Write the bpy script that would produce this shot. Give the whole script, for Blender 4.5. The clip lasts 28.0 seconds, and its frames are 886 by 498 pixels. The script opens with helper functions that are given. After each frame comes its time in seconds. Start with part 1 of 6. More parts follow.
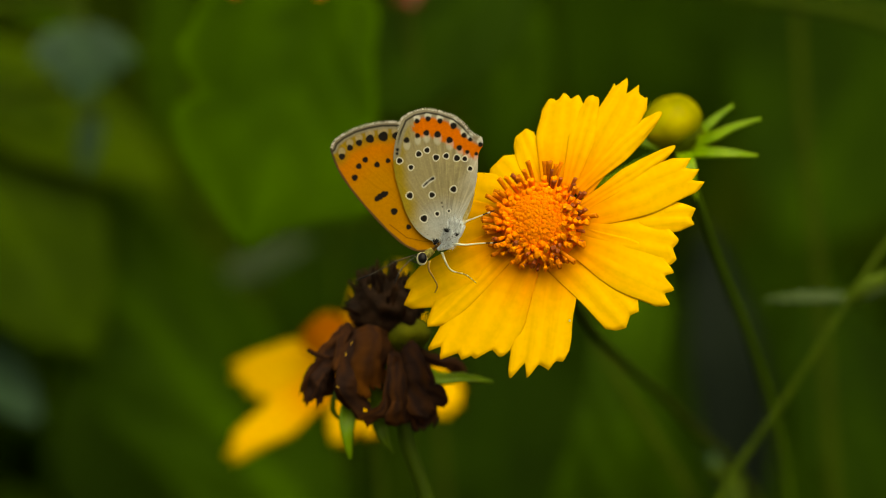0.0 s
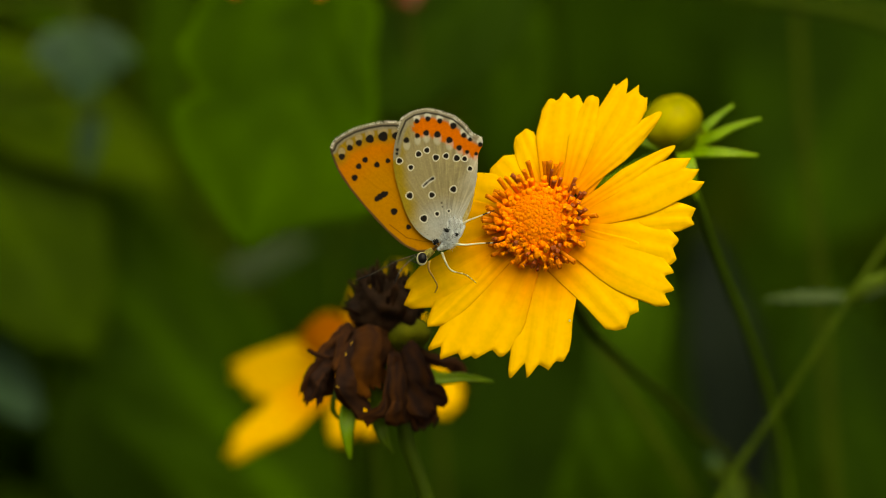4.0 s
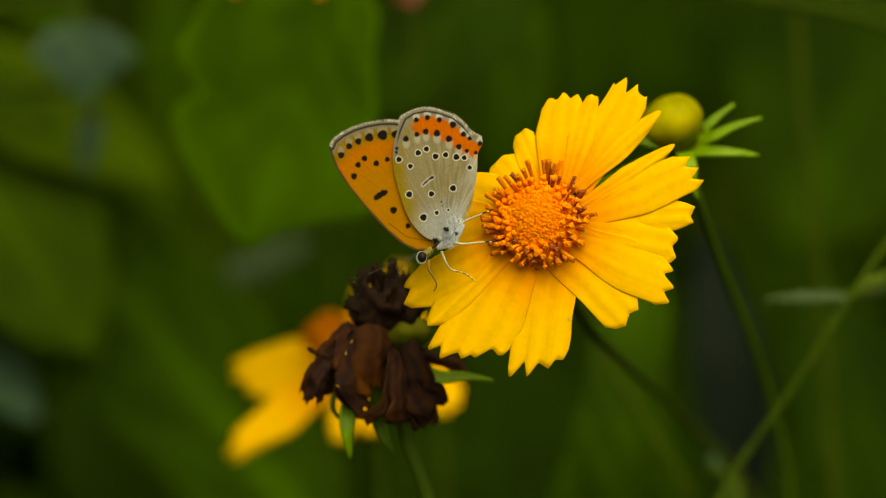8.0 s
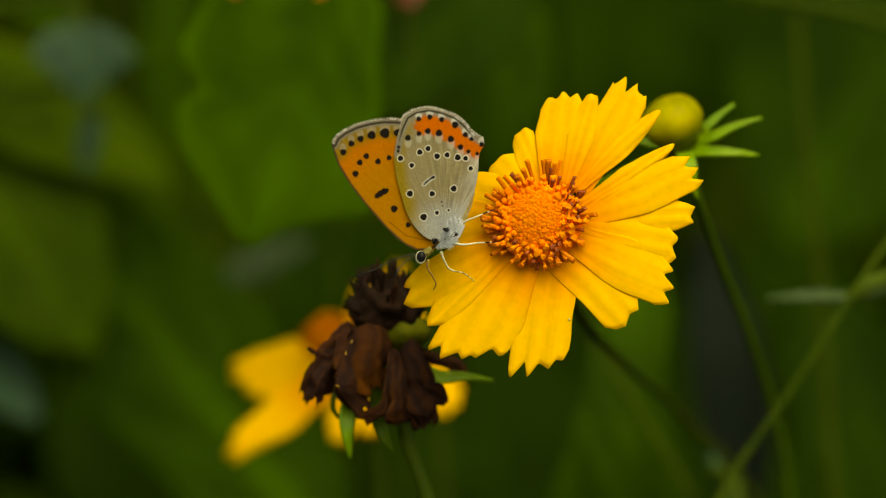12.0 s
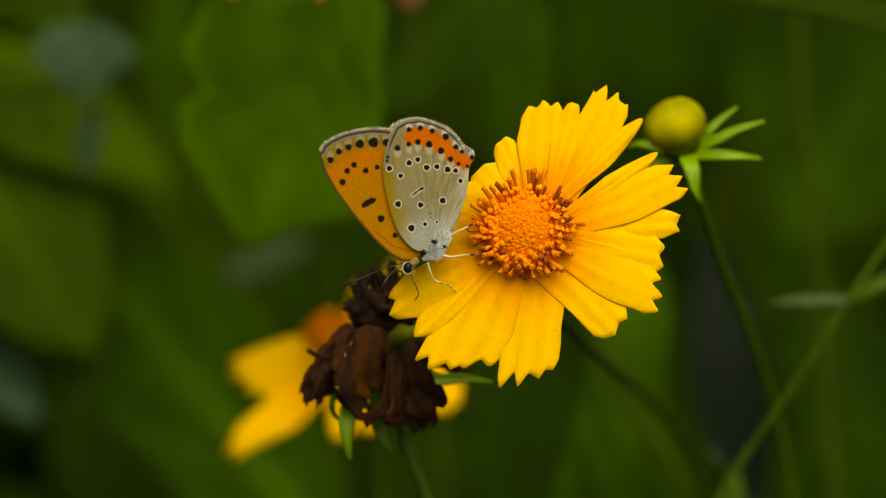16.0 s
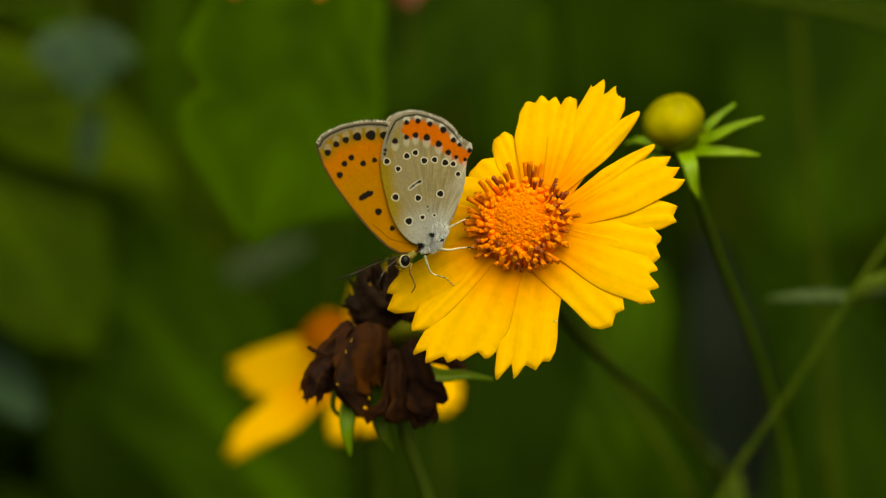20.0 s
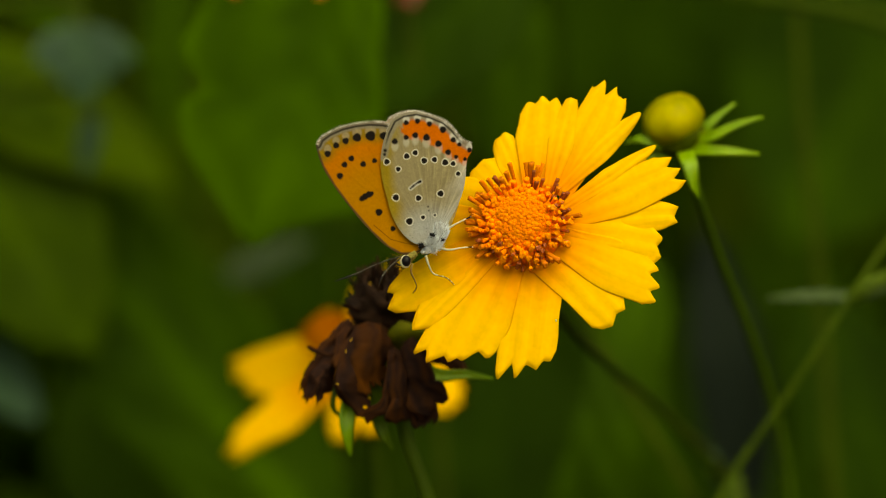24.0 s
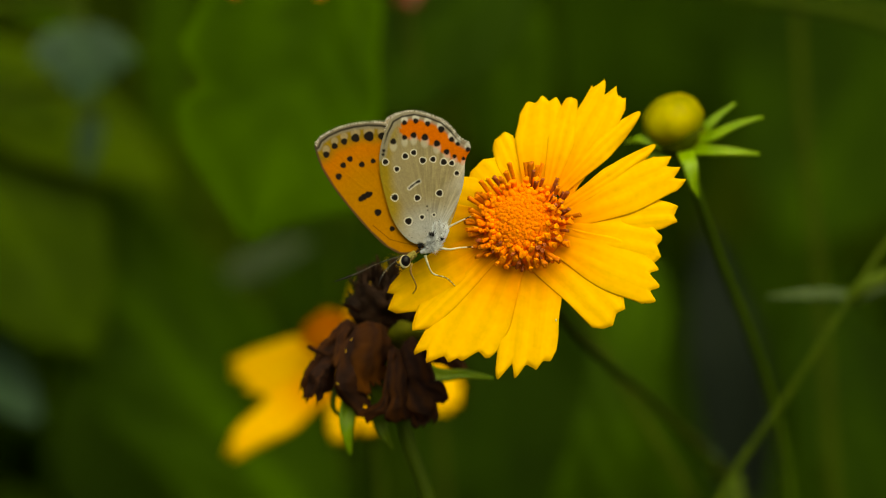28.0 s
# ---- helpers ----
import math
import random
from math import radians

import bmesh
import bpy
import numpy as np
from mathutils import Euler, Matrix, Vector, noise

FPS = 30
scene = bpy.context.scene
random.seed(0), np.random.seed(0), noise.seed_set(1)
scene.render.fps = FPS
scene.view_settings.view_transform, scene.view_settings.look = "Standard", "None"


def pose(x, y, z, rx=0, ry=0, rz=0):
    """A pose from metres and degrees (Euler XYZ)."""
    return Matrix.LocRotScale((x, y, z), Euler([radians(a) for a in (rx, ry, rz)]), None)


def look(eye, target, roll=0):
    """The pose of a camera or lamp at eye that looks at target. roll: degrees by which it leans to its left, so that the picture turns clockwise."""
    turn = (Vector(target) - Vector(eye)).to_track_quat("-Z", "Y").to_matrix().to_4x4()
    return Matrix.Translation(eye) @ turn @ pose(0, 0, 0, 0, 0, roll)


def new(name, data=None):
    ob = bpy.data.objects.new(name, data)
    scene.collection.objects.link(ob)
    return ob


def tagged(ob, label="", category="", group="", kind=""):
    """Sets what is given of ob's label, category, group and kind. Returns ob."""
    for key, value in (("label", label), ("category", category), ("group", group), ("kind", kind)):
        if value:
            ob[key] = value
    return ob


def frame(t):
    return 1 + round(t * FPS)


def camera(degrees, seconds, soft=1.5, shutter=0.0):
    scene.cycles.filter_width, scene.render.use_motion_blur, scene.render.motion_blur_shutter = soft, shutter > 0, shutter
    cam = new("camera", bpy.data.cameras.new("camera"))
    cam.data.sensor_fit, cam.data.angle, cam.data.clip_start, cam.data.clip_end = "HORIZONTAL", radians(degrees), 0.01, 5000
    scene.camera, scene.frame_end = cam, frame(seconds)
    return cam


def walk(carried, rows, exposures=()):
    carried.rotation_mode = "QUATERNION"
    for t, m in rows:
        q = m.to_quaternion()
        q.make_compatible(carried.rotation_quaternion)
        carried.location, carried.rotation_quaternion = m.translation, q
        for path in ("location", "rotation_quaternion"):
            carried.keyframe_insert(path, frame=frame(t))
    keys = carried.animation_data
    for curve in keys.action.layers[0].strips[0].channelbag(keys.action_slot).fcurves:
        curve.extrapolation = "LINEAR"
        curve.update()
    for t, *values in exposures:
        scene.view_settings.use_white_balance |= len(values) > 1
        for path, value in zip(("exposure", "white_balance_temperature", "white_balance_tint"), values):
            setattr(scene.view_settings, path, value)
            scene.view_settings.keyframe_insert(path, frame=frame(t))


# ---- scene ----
FOCUS = 0.4475
cam = camera(15.869, 28.0, soft=1.1, shutter=0.5)
# a macro lens with a wide opening: only the flower and the butterfly are sharp
cam.data.dof.use_dof = True
cam.data.dof.focus_distance = FOCUS
cam.data.dof.aperture_fstop = 10.8
stand = look((0, -0.45, 0.40), (0, 0, 0.40))
walk(cam, [(0, stand), (28, stand)], exposures=[(0, 0.48, 8700, -10), (28, 0.48, 8700, -10)])

# ---- light: bright overcast sky ----
world = bpy.data.worlds.new("overcast_sky")
scene.world = world
world.use_nodes = True
wn = world.node_tree.nodes
sky = wn.new("ShaderNodeTexSky")
sky.sky_type = "NISHITA"
sky.sun_disc = False
sky.sun_elevation = radians(58)
sky.sun_rotation = radians(167)
sky.air_density = 0.7
sky.dust_density = 7.0
sky.ozone_density = 0.3
wn["Background"].inputs["Strength"].default_value = 0.13
world.node_tree.links.new(sky.outputs[0], wn["Background"].inputs[0])
sun_data = bpy.data.lights.new("sun", "SUN")
sun_data.energy = 1.5
sun_data.angle = radians(60)
sun_data.color = (1.0, 0.95, 0.86)
sun = new("sun", sun_data)
sun.matrix_world = look((0.25, -1.2, 0.88), (0, 0, 0))


# ---- materials ----
def nodes_of(name):
    m = bpy.data.materials.new(name)
    m.use_nodes = True
    t = m.node_tree
    return m, t.nodes, t.links, t.nodes["Principled BSDF"]


def surface(name, dark, light, scale=400.0, rough=0.6, bump=0.15, stretch=(1, 1, 1), spec=0.3, spread=0.0, sss=0.0, sheen=0.0):
    """Two tones mixed by noise at two scales, in the thing's own space, with fine relief. spread: change from piece to piece."""
    m, n, l, b = nodes_of(name)
    co = n.new("ShaderNodeTexCoord")
    mp = n.new("ShaderNodeMapping")
    mp.inputs["Scale"].default_value = stretch
    l.new(co.outputs["Object"], mp.inputs[0])
    fine = n.new("ShaderNodeTexNoise")
    fine.inputs["Scale"].default_value = scale
    fine.inputs["Detail"].default_value = 6
    wide = n.new("ShaderNodeTexNoise")
    wide.inputs["Scale"].default_value = scale / 7
    wide.inputs["Detail"].default_value = 3
    l.new(mp.outputs[0], fine.inputs["Vector"])
    l.new(mp.outputs[0], wide.inputs["Vector"])
    add = n.new("ShaderNodeMath")
    add.operation = "MULTIPLY_ADD"
    add.inputs[1].default_value = 0.6
    half = n.new("ShaderNodeMath")
    half.operation = "MULTIPLY"
    half.inputs[1].default_value = 0.5
    l.new(wide.outputs[0], half.inputs[0])
    l.new(fine.outputs[0], add.inputs[0])
    l.new(half.outputs[0], add.inputs[2])
    ramp = n.new("ShaderNodeValToRGB")
    ramp.color_ramp.elements[0].position = 0.38
    ramp.color_ramp.elements[1].position = 0.72
    ramp.color_ramp.elements[0].color = dark
    ramp.color_ramp.elements[1].color = light
    l.new(add.outputs[0], ramp.inputs[0])
    out = ramp.outputs[0]
    if spread:
        info = n.new("ShaderNodeObjectInfo")
        rnd = n.new("ShaderNodeMapRange")
        rnd.inputs[3].default_value = 1 - spread
        rnd.inputs[4].default_value = 1 + spread
        hsv = n.new("ShaderNodeHueSaturation")
        l.new(info.outputs["Random"], rnd.inputs[0])
        l.new(rnd.outputs[0], hsv.inputs["Value"])
        l.new(out, hsv.inputs["Color"])
        out = hsv.outputs[0]
    l.new(out, b.inputs["Base Color"])
    b.inputs["Roughness"].default_value = rough
    b.inputs["Specular IOR Level"].default_value = spec
    if sss:
        b.inputs["Subsurface Weight"].default_value = sss
        b.inputs["Subsurface Radius"].default_value = (0.002, 0.001, 0.0004)
        b.inputs["Subsurface Scale"].default_value = 0.6
    if sheen:
        b.inputs["Sheen Weight"].default_value = sheen
    bp = n.new("ShaderNodeBump")
    bp.inputs["Strength"].default_value = bump
    bp.inputs["Distance"].default_value = 0.0006
    l.new(fine.outputs[0], bp.inputs["Height"])
    l.new(bp.outputs[0], b.inputs["Normal"])
    return m


def tinted(name, rough=0.6, spec=0.25, grain=1500.0, bump=0.12, sheen=0.0, through_light=0.0):
    """Takes the natural colouring of a petal or wing from the mesh's colour layer, with grain."""
    m, n, l, b = nodes_of(name)
    at = n.new("ShaderNodeVertexColor")
    at.layer_name = "tone"
    co = n.new("ShaderNodeTexCoord")
    no = n.new("ShaderNodeTexNoise")
    no.inputs["Scale"].default_value = grain
    no.inputs["Detail"].default_value = 5
    l.new(co.outputs["Object"], no.inputs["Vector"])
    mr = n.new("ShaderNodeMapRange")
    mr.inputs[3].default_value = 0.86
    mr.inputs[4].default_value = 1.12
    l.new(no.outputs[0], mr.inputs[0])
    hsv = n.new("ShaderNodeHueSaturation")
    l.new(at.outputs[0], hsv.inputs["Color"])
    l.new(mr.outputs[0], hsv.inputs["Value"])
    l.new(hsv.outputs[0], b.inputs["Base Color"])
    b.inputs["Roughness"].default_value = rough
    b.inputs["Specular IOR Level"].default_value = spec
    if sheen:
        b.inputs["Sheen Weight"].default_value = sheen
    bp = n.new("ShaderNodeBump")
    bp.inputs["Strength"].default_value = bump
    bp.inputs["Distance"].default_value = 0.0002
    l.new(no.outputs[0], bp.inputs["Height"])
    l.new(bp.outputs[0], b.inputs["Normal"])
    if through_light:
        tl = n.new("ShaderNodeBsdfTranslucent")
        mix = n.new("ShaderNodeMixShader")
        mix.inputs[0].default_value = through_light
        l.new(hsv.outputs[0], tl.inputs["Color"])
        l.new(b.outputs[0], mix.inputs[1])
        l.new(tl.outputs[0], mix.inputs[2])
        l.new(mix.outputs[0], n["Material Output"].inputs["Surface"])
    return m


def leafy(name, dark, light, scale=60.0, rough=0.55, spec=0.25, island=False):
    """A leaf: two greens, and for single leaves the paler veins and margin, rim light included, that the blade's colour
    layer holds.
    """
    m = surface(name, dark, light, scale, rough, 0.2, (1, 1, 1), spec, 0.0)
    n, l = m.node_tree.nodes, m.node_tree.links
    if not island:
        b = n["Principled BSDF"]
        at = n.new("ShaderNodeVertexColor")
        at.layer_name = "tone"
        mul = n.new("ShaderNodeMix")
        mul.data_type = "RGBA"
        mul.blend_type = "MULTIPLY"
        mul.inputs[0].default_value = 1.0
        mul.clamp_result = False
        l.new(b.inputs["Base Color"].links[0].from_socket, mul.inputs[6])
        l.new(at.outputs[0], mul.inputs[7])
        l.new(mul.outputs[2], b.inputs["Base Color"])
    if island:
        b = n["Principled BSDF"]
        col = b.inputs["Base Color"].links[0].from_socket
        geo = n.new("ShaderNodeNewGeometry")
        mr = n.new("ShaderNodeMapRange")
        mr.inputs[3].default_value = 0.6
        mr.inputs[4].default_value = 1.3
        hsv = n.new("ShaderNodeHueSaturation")
        l.new(geo.outputs["Random Per Island"], mr.inputs[0])
        l.new(mr.outputs[0], hsv.inputs["Value"])
        l.new(col, hsv.inputs["Color"])
        l.new(hsv.outputs[0], b.inputs["Base Color"])
    return m


M_PETAL = tinted("yellow_petal", 0.65, 0.06, 900.0, 0.15, 0.0, 0.30)
M_WING = tinted("wing_scales", 0.8, 0.08, 5000.0, 0.25, 0.05, 0.38)
M_FLORET = surface("orange_floret", (0.70, 0.160, 0.004, 1), (0.85, 0.225, 0.008, 1), 2500, 0.6, 0.2, spread=0.14, sss=0.2, spec=0.1)
M_FLORET_IN = surface("pale_orange_floret", (0.86, 0.158, 0.003, 1), (0.92, 0.192, 0.005, 1), 2500, 0.6, 0.2, spread=0.05, sss=0.5, spec=0.06)
M_OPEN = surface("yellow_tipped_floret", (0.58, 0.15, 0.004, 1), (0.86, 0.27, 0.008, 1), 2500, 0.6, 0.2, spread=0.14, sss=0.15, spec=0.1)
M_ROD = surface("brown_orange_floret", (0.44, 0.105, 0.006, 1), (0.68, 0.205, 0.010, 1), 2500, 0.6, 0.2, spread=0.2, sss=0.15, spec=0.1)
M_ANTHER = surface("red_brown_anther", (0.16, 0.030, 0.006, 1), (0.36, 0.075, 0.010, 1), 2500, 0.6, 0.2, spread=0.3)
M_RECEPT = surface("orange_receptacle", (0.80, 0.17, 0.002, 1), (0.92, 0.24, 0.004, 1), 1800, 0.8, 0.6, spec=0.03)
M_STEM = surface("green_stem", (0.026, 0.047, 0.001, 1), (0.052, 0.084, 0.002, 1), 500, 0.6, 0.15, (1, 1, 0.15), 0.1)
M_STEM_FRESH = surface("fresh_green_stem", (0.040, 0.080, 0.002, 1), (0.070, 0.125, 0.004, 1), 500, 0.6, 0.15, (1, 1, 0.15), 0.1)
M_STEM_DARK = surface("dark_stem", (0.016, 0.026, 0.001, 1), (0.032, 0.048, 0.002, 1), 500, 0.6, 0.15, (1, 1, 0.15), 0.05)
# the greyer light tone carries the narrow leaves' sheen as colour
M_NARROW = leafy("painted_sheen_leaf_green", (0.015, 0.033, 0.003, 1), (0.028, 0.050, 0.009, 1), 220, 0.5, 0.2)
M_STEM_DIM = surface("dull_green_stem", (0.020, 0.032, 0.001, 1), (0.038, 0.056, 0.002, 1), 500, 0.65, 0.15, (1, 1, 0.15), 0.05)
M_SEPAL = surface("fresh_green_sepal", (0.09, 0.17, 0.003, 1), (0.17, 0.28, 0.008, 1), 300, 0.45, 0.12, spec=0.18, sss=0.1)
M_SEPAL_DULL = surface("dull_green_sepal", (0.035, 0.065, 0.002, 1), (0.075, 0.12, 0.004, 1), 300, 0.5, 0.12, spec=0.15)
M_CUP = surface("dark_olive_cup", (0.030, 0.044, 0.001, 1), (0.075, 0.090, 0.003, 1), 400, 0.6, 0.2, spec=0.08)
M_BUD = surface("yellow_green_bud", (0.11, 0.11, 0.001, 1), (0.36, 0.31, 0.003, 1), 300, 0.55, 0.1, (1, 1, 0.5), sss=0.15, spec=0.08)
M_DEAD = surface("withered_brown", (0.008, 0.0036, 0.0014, 1), (0.045, 0.0165, 0.0035, 1), 420, 0.75, 0.6, spec=0.1)
M_DEAD_DARK = surface("withered_black_brown", (0.005, 0.0028, 0.0016, 1), (0.022, 0.009, 0.003, 1), 600, 0.8, 0.8, spec=0.1)
M_DRY = tinted("dry_petal_brown", 0.85, 0.03, 900.0, 0.3, 0.0, 0.38)
M_POLLEN = surface("old_yellow_fleck", (0.45, 0.25, 0.01, 1), (0.6, 0.36, 0.02, 1), 800, 0.7, 0.2)
M_CALYX = surface("yellow_green_calyx", (0.05, 0.060, 0.002, 1), (0.12, 0.125, 0.004, 1), 500, 0.7, 0.2, spec=0.08)
M_BLACK = surface("black_chitin", (0.003, 0.003, 0.004, 1), (0.008, 0.007, 0.007, 1), 4000, 0.35, 0.05, spec=0.12)
M_WHITE = surface("cream_chitin", (0.38, 0.34, 0.20, 1), (0.60, 0.55, 0.37, 1), 4000, 0.5, 0.1)
M_HEAD = surface("olive_fur", (0.08, 0.065, 0.01, 1), (0.34, 0.29, 0.06, 1), 3000, 0.8, 0.5)
M_TAN = surface("tan_chitin", (0.22, 0.12, 0.03, 1), (0.42, 0.26, 0.07, 1), 4000, 0.5, 0.1)
M_BAND = surface("dull_white_band", (0.13, 0.12, 0.09, 1), (0.24, 0.22, 0.17, 1), 4000, 0.6, 0.1)
M_FUR = surface("blue_white_fur", (0.34, 0.37, 0.40, 1), (0.74, 0.78, 0.80, 1), 2600, 0.8, 0.7, (1, 1, 0.4), sheen=0.3)
M_ABDOMEN = surface("yellow_grey_abdomen", (0.30, 0.22, 0.05, 1), (0.52, 0.42, 0.16, 1), 2500, 0.8, 0.5, sheen=0.2)
M_FRINGE_DARK = surface("grey_brown_fringe", (0.05, 0.04, 0.03, 1), (0.16, 0.13, 0.09, 1), 5000, 0.8, 0.2)
M_DISC_OLD = surface("rusty_disc", (0.26, 0.068, 0.002, 1), (0.46, 0.15, 0.004, 1), 900, 0.7, 0.3, spec=0.05)
M_FRINGE = surface("grey_white_fringe", (0.34, 0.32, 0.25, 1), (0.82, 0.78, 0.68, 1), 5000, 0.8, 0.2)
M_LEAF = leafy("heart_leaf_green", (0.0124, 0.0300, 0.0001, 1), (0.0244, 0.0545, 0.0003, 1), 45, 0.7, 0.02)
# leaf green in half-shaded tones, the light mixed into the colour
M_LEAF_MID = leafy("half_shade_leaf_green", (0.0168, 0.034, 0.0003, 1), (0.0336, 0.062, 0.0006, 1), 40, 0.65, 0.04)
# darker copies of the same leaf green, with shade put into the colour
M_LEAF_DARK = leafy("shaded_leaf_green", (0.0118, 0.027, 0.0003, 1), (0.0227, 0.050, 0.0006, 1), 40, 0.7, 0.03)
M_LEAF_DEEP_SHADE = leafy("deep_shade_leaf_green", (0.0076, 0.018, 0.0003, 1), (0.0143, 0.032, 0.0005, 1), 40, 0.7, 0.03)
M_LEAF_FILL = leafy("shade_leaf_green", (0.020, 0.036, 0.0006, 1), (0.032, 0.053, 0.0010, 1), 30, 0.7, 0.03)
# lighter copy of the leaf green, brightened where light falls
M_LEAF_LIT = leafy("lit_olive_leaf_green", (0.024, 0.046, 0.0004, 1), (0.046, 0.078, 0.0008, 1), 40, 0.65, 0.04)
# near-black blue-green that imitates the shade in a gap
M_SHADED_GAP = leafy("shaded_gap_blue_green", (0.005, 0.009, 0.005, 1), (0.009, 0.014, 0.009, 1), 40, 0.6, 0.05)
# grey-blue base colours imitate the sky's reflection on leaves
M_LEAF_SKY_SHEEN = leafy("sky_sheen_grey_leaf", (0.019, 0.046, 0.021, 1), (0.035, 0.071, 0.035, 1), 60, 0.5, 0.15)
M_LEAF_SKY_SHEEN_DIM = leafy("dim_sky_sheen_grey_leaf", (0.020, 0.034, 0.013, 1), (0.032, 0.050, 0.021, 1), 60, 0.5, 0.12)
M_UNDER = leafy("undergrowth_green", (0.0286, 0.066, 0.0005, 1), (0.0521, 0.108, 0.001, 1), 25, 0.7, 0.03, True)
M_BARK = surface("grey_brown_bark", (0.05, 0.04, 0.025, 1), (0.14, 0.11, 0.075, 1), 120, 0.85, 0.6, (1, 1, 0.3), 0.1)
M_SOIL = surface("dark_soil", (0.010, 0.008, 0.006, 1), (0.040, 0.030, 0.020, 1), 60, 0.95, 0.6)
M_BLOSSOM = surface("orange_blossom", (0.55, 0.12, 0.004, 1), (0.75, 0.22, 0.008, 1), 300, 0.5, 0.1)
M_BLOSSOM_RED = surface("rust_blossom", (0.07, 0.014, 0.001, 1), (0.13, 0.024, 0.002, 1), 300, 0.5, 0.1)


# ---- mesh helpers ----
def mesh_of(name, verts, faces, mats, index=None, smooth=True):
    me = bpy.data.meshes.new(name)
    me.from_pydata([tuple(v) for v in verts], [], faces)
    for m in mats if isinstance(mats, (list, tuple)) else [mats]:
        me.materials.append(m)
    if index is not None:
        me.polygons.foreach_set("material_index", index)
    me.polygons.foreach_set("use_smooth", [smooth] * len(me.polygons))
    me.update()
    return me


def part(name, me, parent, label=""):
    ob = new(name, me)
    ob.parent = parent
    if label:
        tagged(ob, label)
    return ob


def thing(name, at, label, category, group="", kind=""):
    ob = new(name)
    ob.location = at
    ob.empty_display_size = 0.01
    return tagged(ob, label, category, group, kind)


def spline(points, per=6, closed=False):
    """A smooth curve through the points, with no overshoot where they lie unevenly."""
    p = [np.array(q, float) for q in points]
    n = len(p)
    def slope(i):
        if not closed and (i == 0 or i == n - 1):
            j = 0 if i == 0 else n - 2
            return (p[j + 1] - p[j]) / (np.linalg.norm(p[j + 1] - p[j]) + 1e-12)
        u, v = p[i] - p[i - 1], p[(i + 1) % n] - p[i]
        d, e = np.linalg.norm(u) + 1e-12, np.linalg.norm(v) + 1e-12
        return (u / d * e + v / e * d) / (d + e)
    out = []
    for i in range(n if closed else n - 1):
        a, b = p[i], p[(i + 1) % n]
        d = np.linalg.norm(b - a)
        ma, mb = slope(i) * d, slope((i + 1) % n) * d
        for k in range(per):
            t = k / per
            out.append((2 * t ** 3 - 3 * t * t + 1) * a + (t ** 3 - 2 * t * t + t) * ma + (3 * t * t - 2 * t ** 3) * b + (t ** 3 - t * t) * mb)
    if not closed:
        out.append(p[-1])
    return np.array(out)


def tube(name, points, radii, mats, segs=8, per=5, band=None, rough=0.0):
    """A round stalk through points; radii are spread along it. band(i): the material of ring i."""
    path = spline(points, per)
    n = len(path)
    rad = np.interp(np.linspace(0, 1, n), np.linspace(0, 1, len(radii)), radii)
    verts, faces, index = [], [], []
    side = None
    for i in range(n):
        d = path[min(i + 1, n - 1)] - path[max(i - 1, 0)]
        d = d / (np.linalg.norm(d) + 1e-12)
        if side is None:
            side = np.cross(d, (0.3, 1, 0.2))
        side = side - d * np.dot(side, d)
        side /= np.linalg.norm(side) + 1e-12
        up = np.cross(d, side)
        for k in range(segs):
            a = 2 * math.pi * k / segs
            r = rad[i] * (1 + rough * (random.random() - 0.5))
            verts.append(path[i] + r * (math.cos(a) * side + math.sin(a) * up))
    for i in range(n - 1):
        for k in range(segs):
            a, b = i * segs + k, i * segs + (k + 1) % segs
            faces.append((a, b, b + segs, a + segs))
            index.append(band(i) if band else 0)
    faces.append(tuple(range(segs))[::-1])
    faces.append(tuple(range((n - 1) * segs, n * segs)))
    index += [0, band(n - 1) if band else 0]
    return mesh_of(name, verts, faces, mats, index)


def sheet(name, grid, thick, mats, tone=None):
    """A thin leaf or petal with two faces and a rim from a grid of points [rows][columns]."""
    g = np.array(grid)
    r, c = g.shape[:2]
    du = np.gradient(g, axis=0)
    dv = np.gradient(g, axis=1)
    nn = np.cross(dv, du)
    nn /= np.linalg.norm(nn, axis=2, keepdims=True) + 1e-15
    front, back = (g + nn * thick / 2).reshape(-1, 3), (g - nn * thick / 2).reshape(-1, 3)
    verts = np.vstack([front, back])
    faces, o = [], r * c
    for i in range(r - 1):
        for j in range(c - 1):
            a = i * c + j
            faces.append((a, a + 1, a + c + 1, a + c))
            faces.append((o + a, o + a + c, o + a + c + 1, o + a + 1))
    rim = [j for j in range(c)] + [i * c + c - 1 for i in range(1, r)] + [(r - 1) * c + j for j in range(c - 2, -1, -1)] + [i * c for i in range(r - 2, 0, -1)]
    for k in range(len(rim)):
        a, b = rim[k], rim[(k + 1) % len(rim)]
        faces.append((b, a, o + a, o + b))
    me = mesh_of(name, verts, faces, mats)
    if tone is not None:
        t = np.array(tone).reshape(-1, 3)
        put_tone(me, np.vstack([t, t]))
    return me


def put_tone(me, colours):
    at = me.color_attributes.new("tone", "FLOAT_COLOR", "POINT")
    full = np.ones((len(colours), 4))
    full[:, :3] = colours
    at.data.foreach_set("color", full.ravel())


def smooth(e0, e1, x):
    t = np.clip((x - e0) / (e1 - e0), 0, 1)
    return t * t * (3 - 2 * t)


def unit(v):
    v = np.array(v, float)
    return v / np.linalg.norm(v)


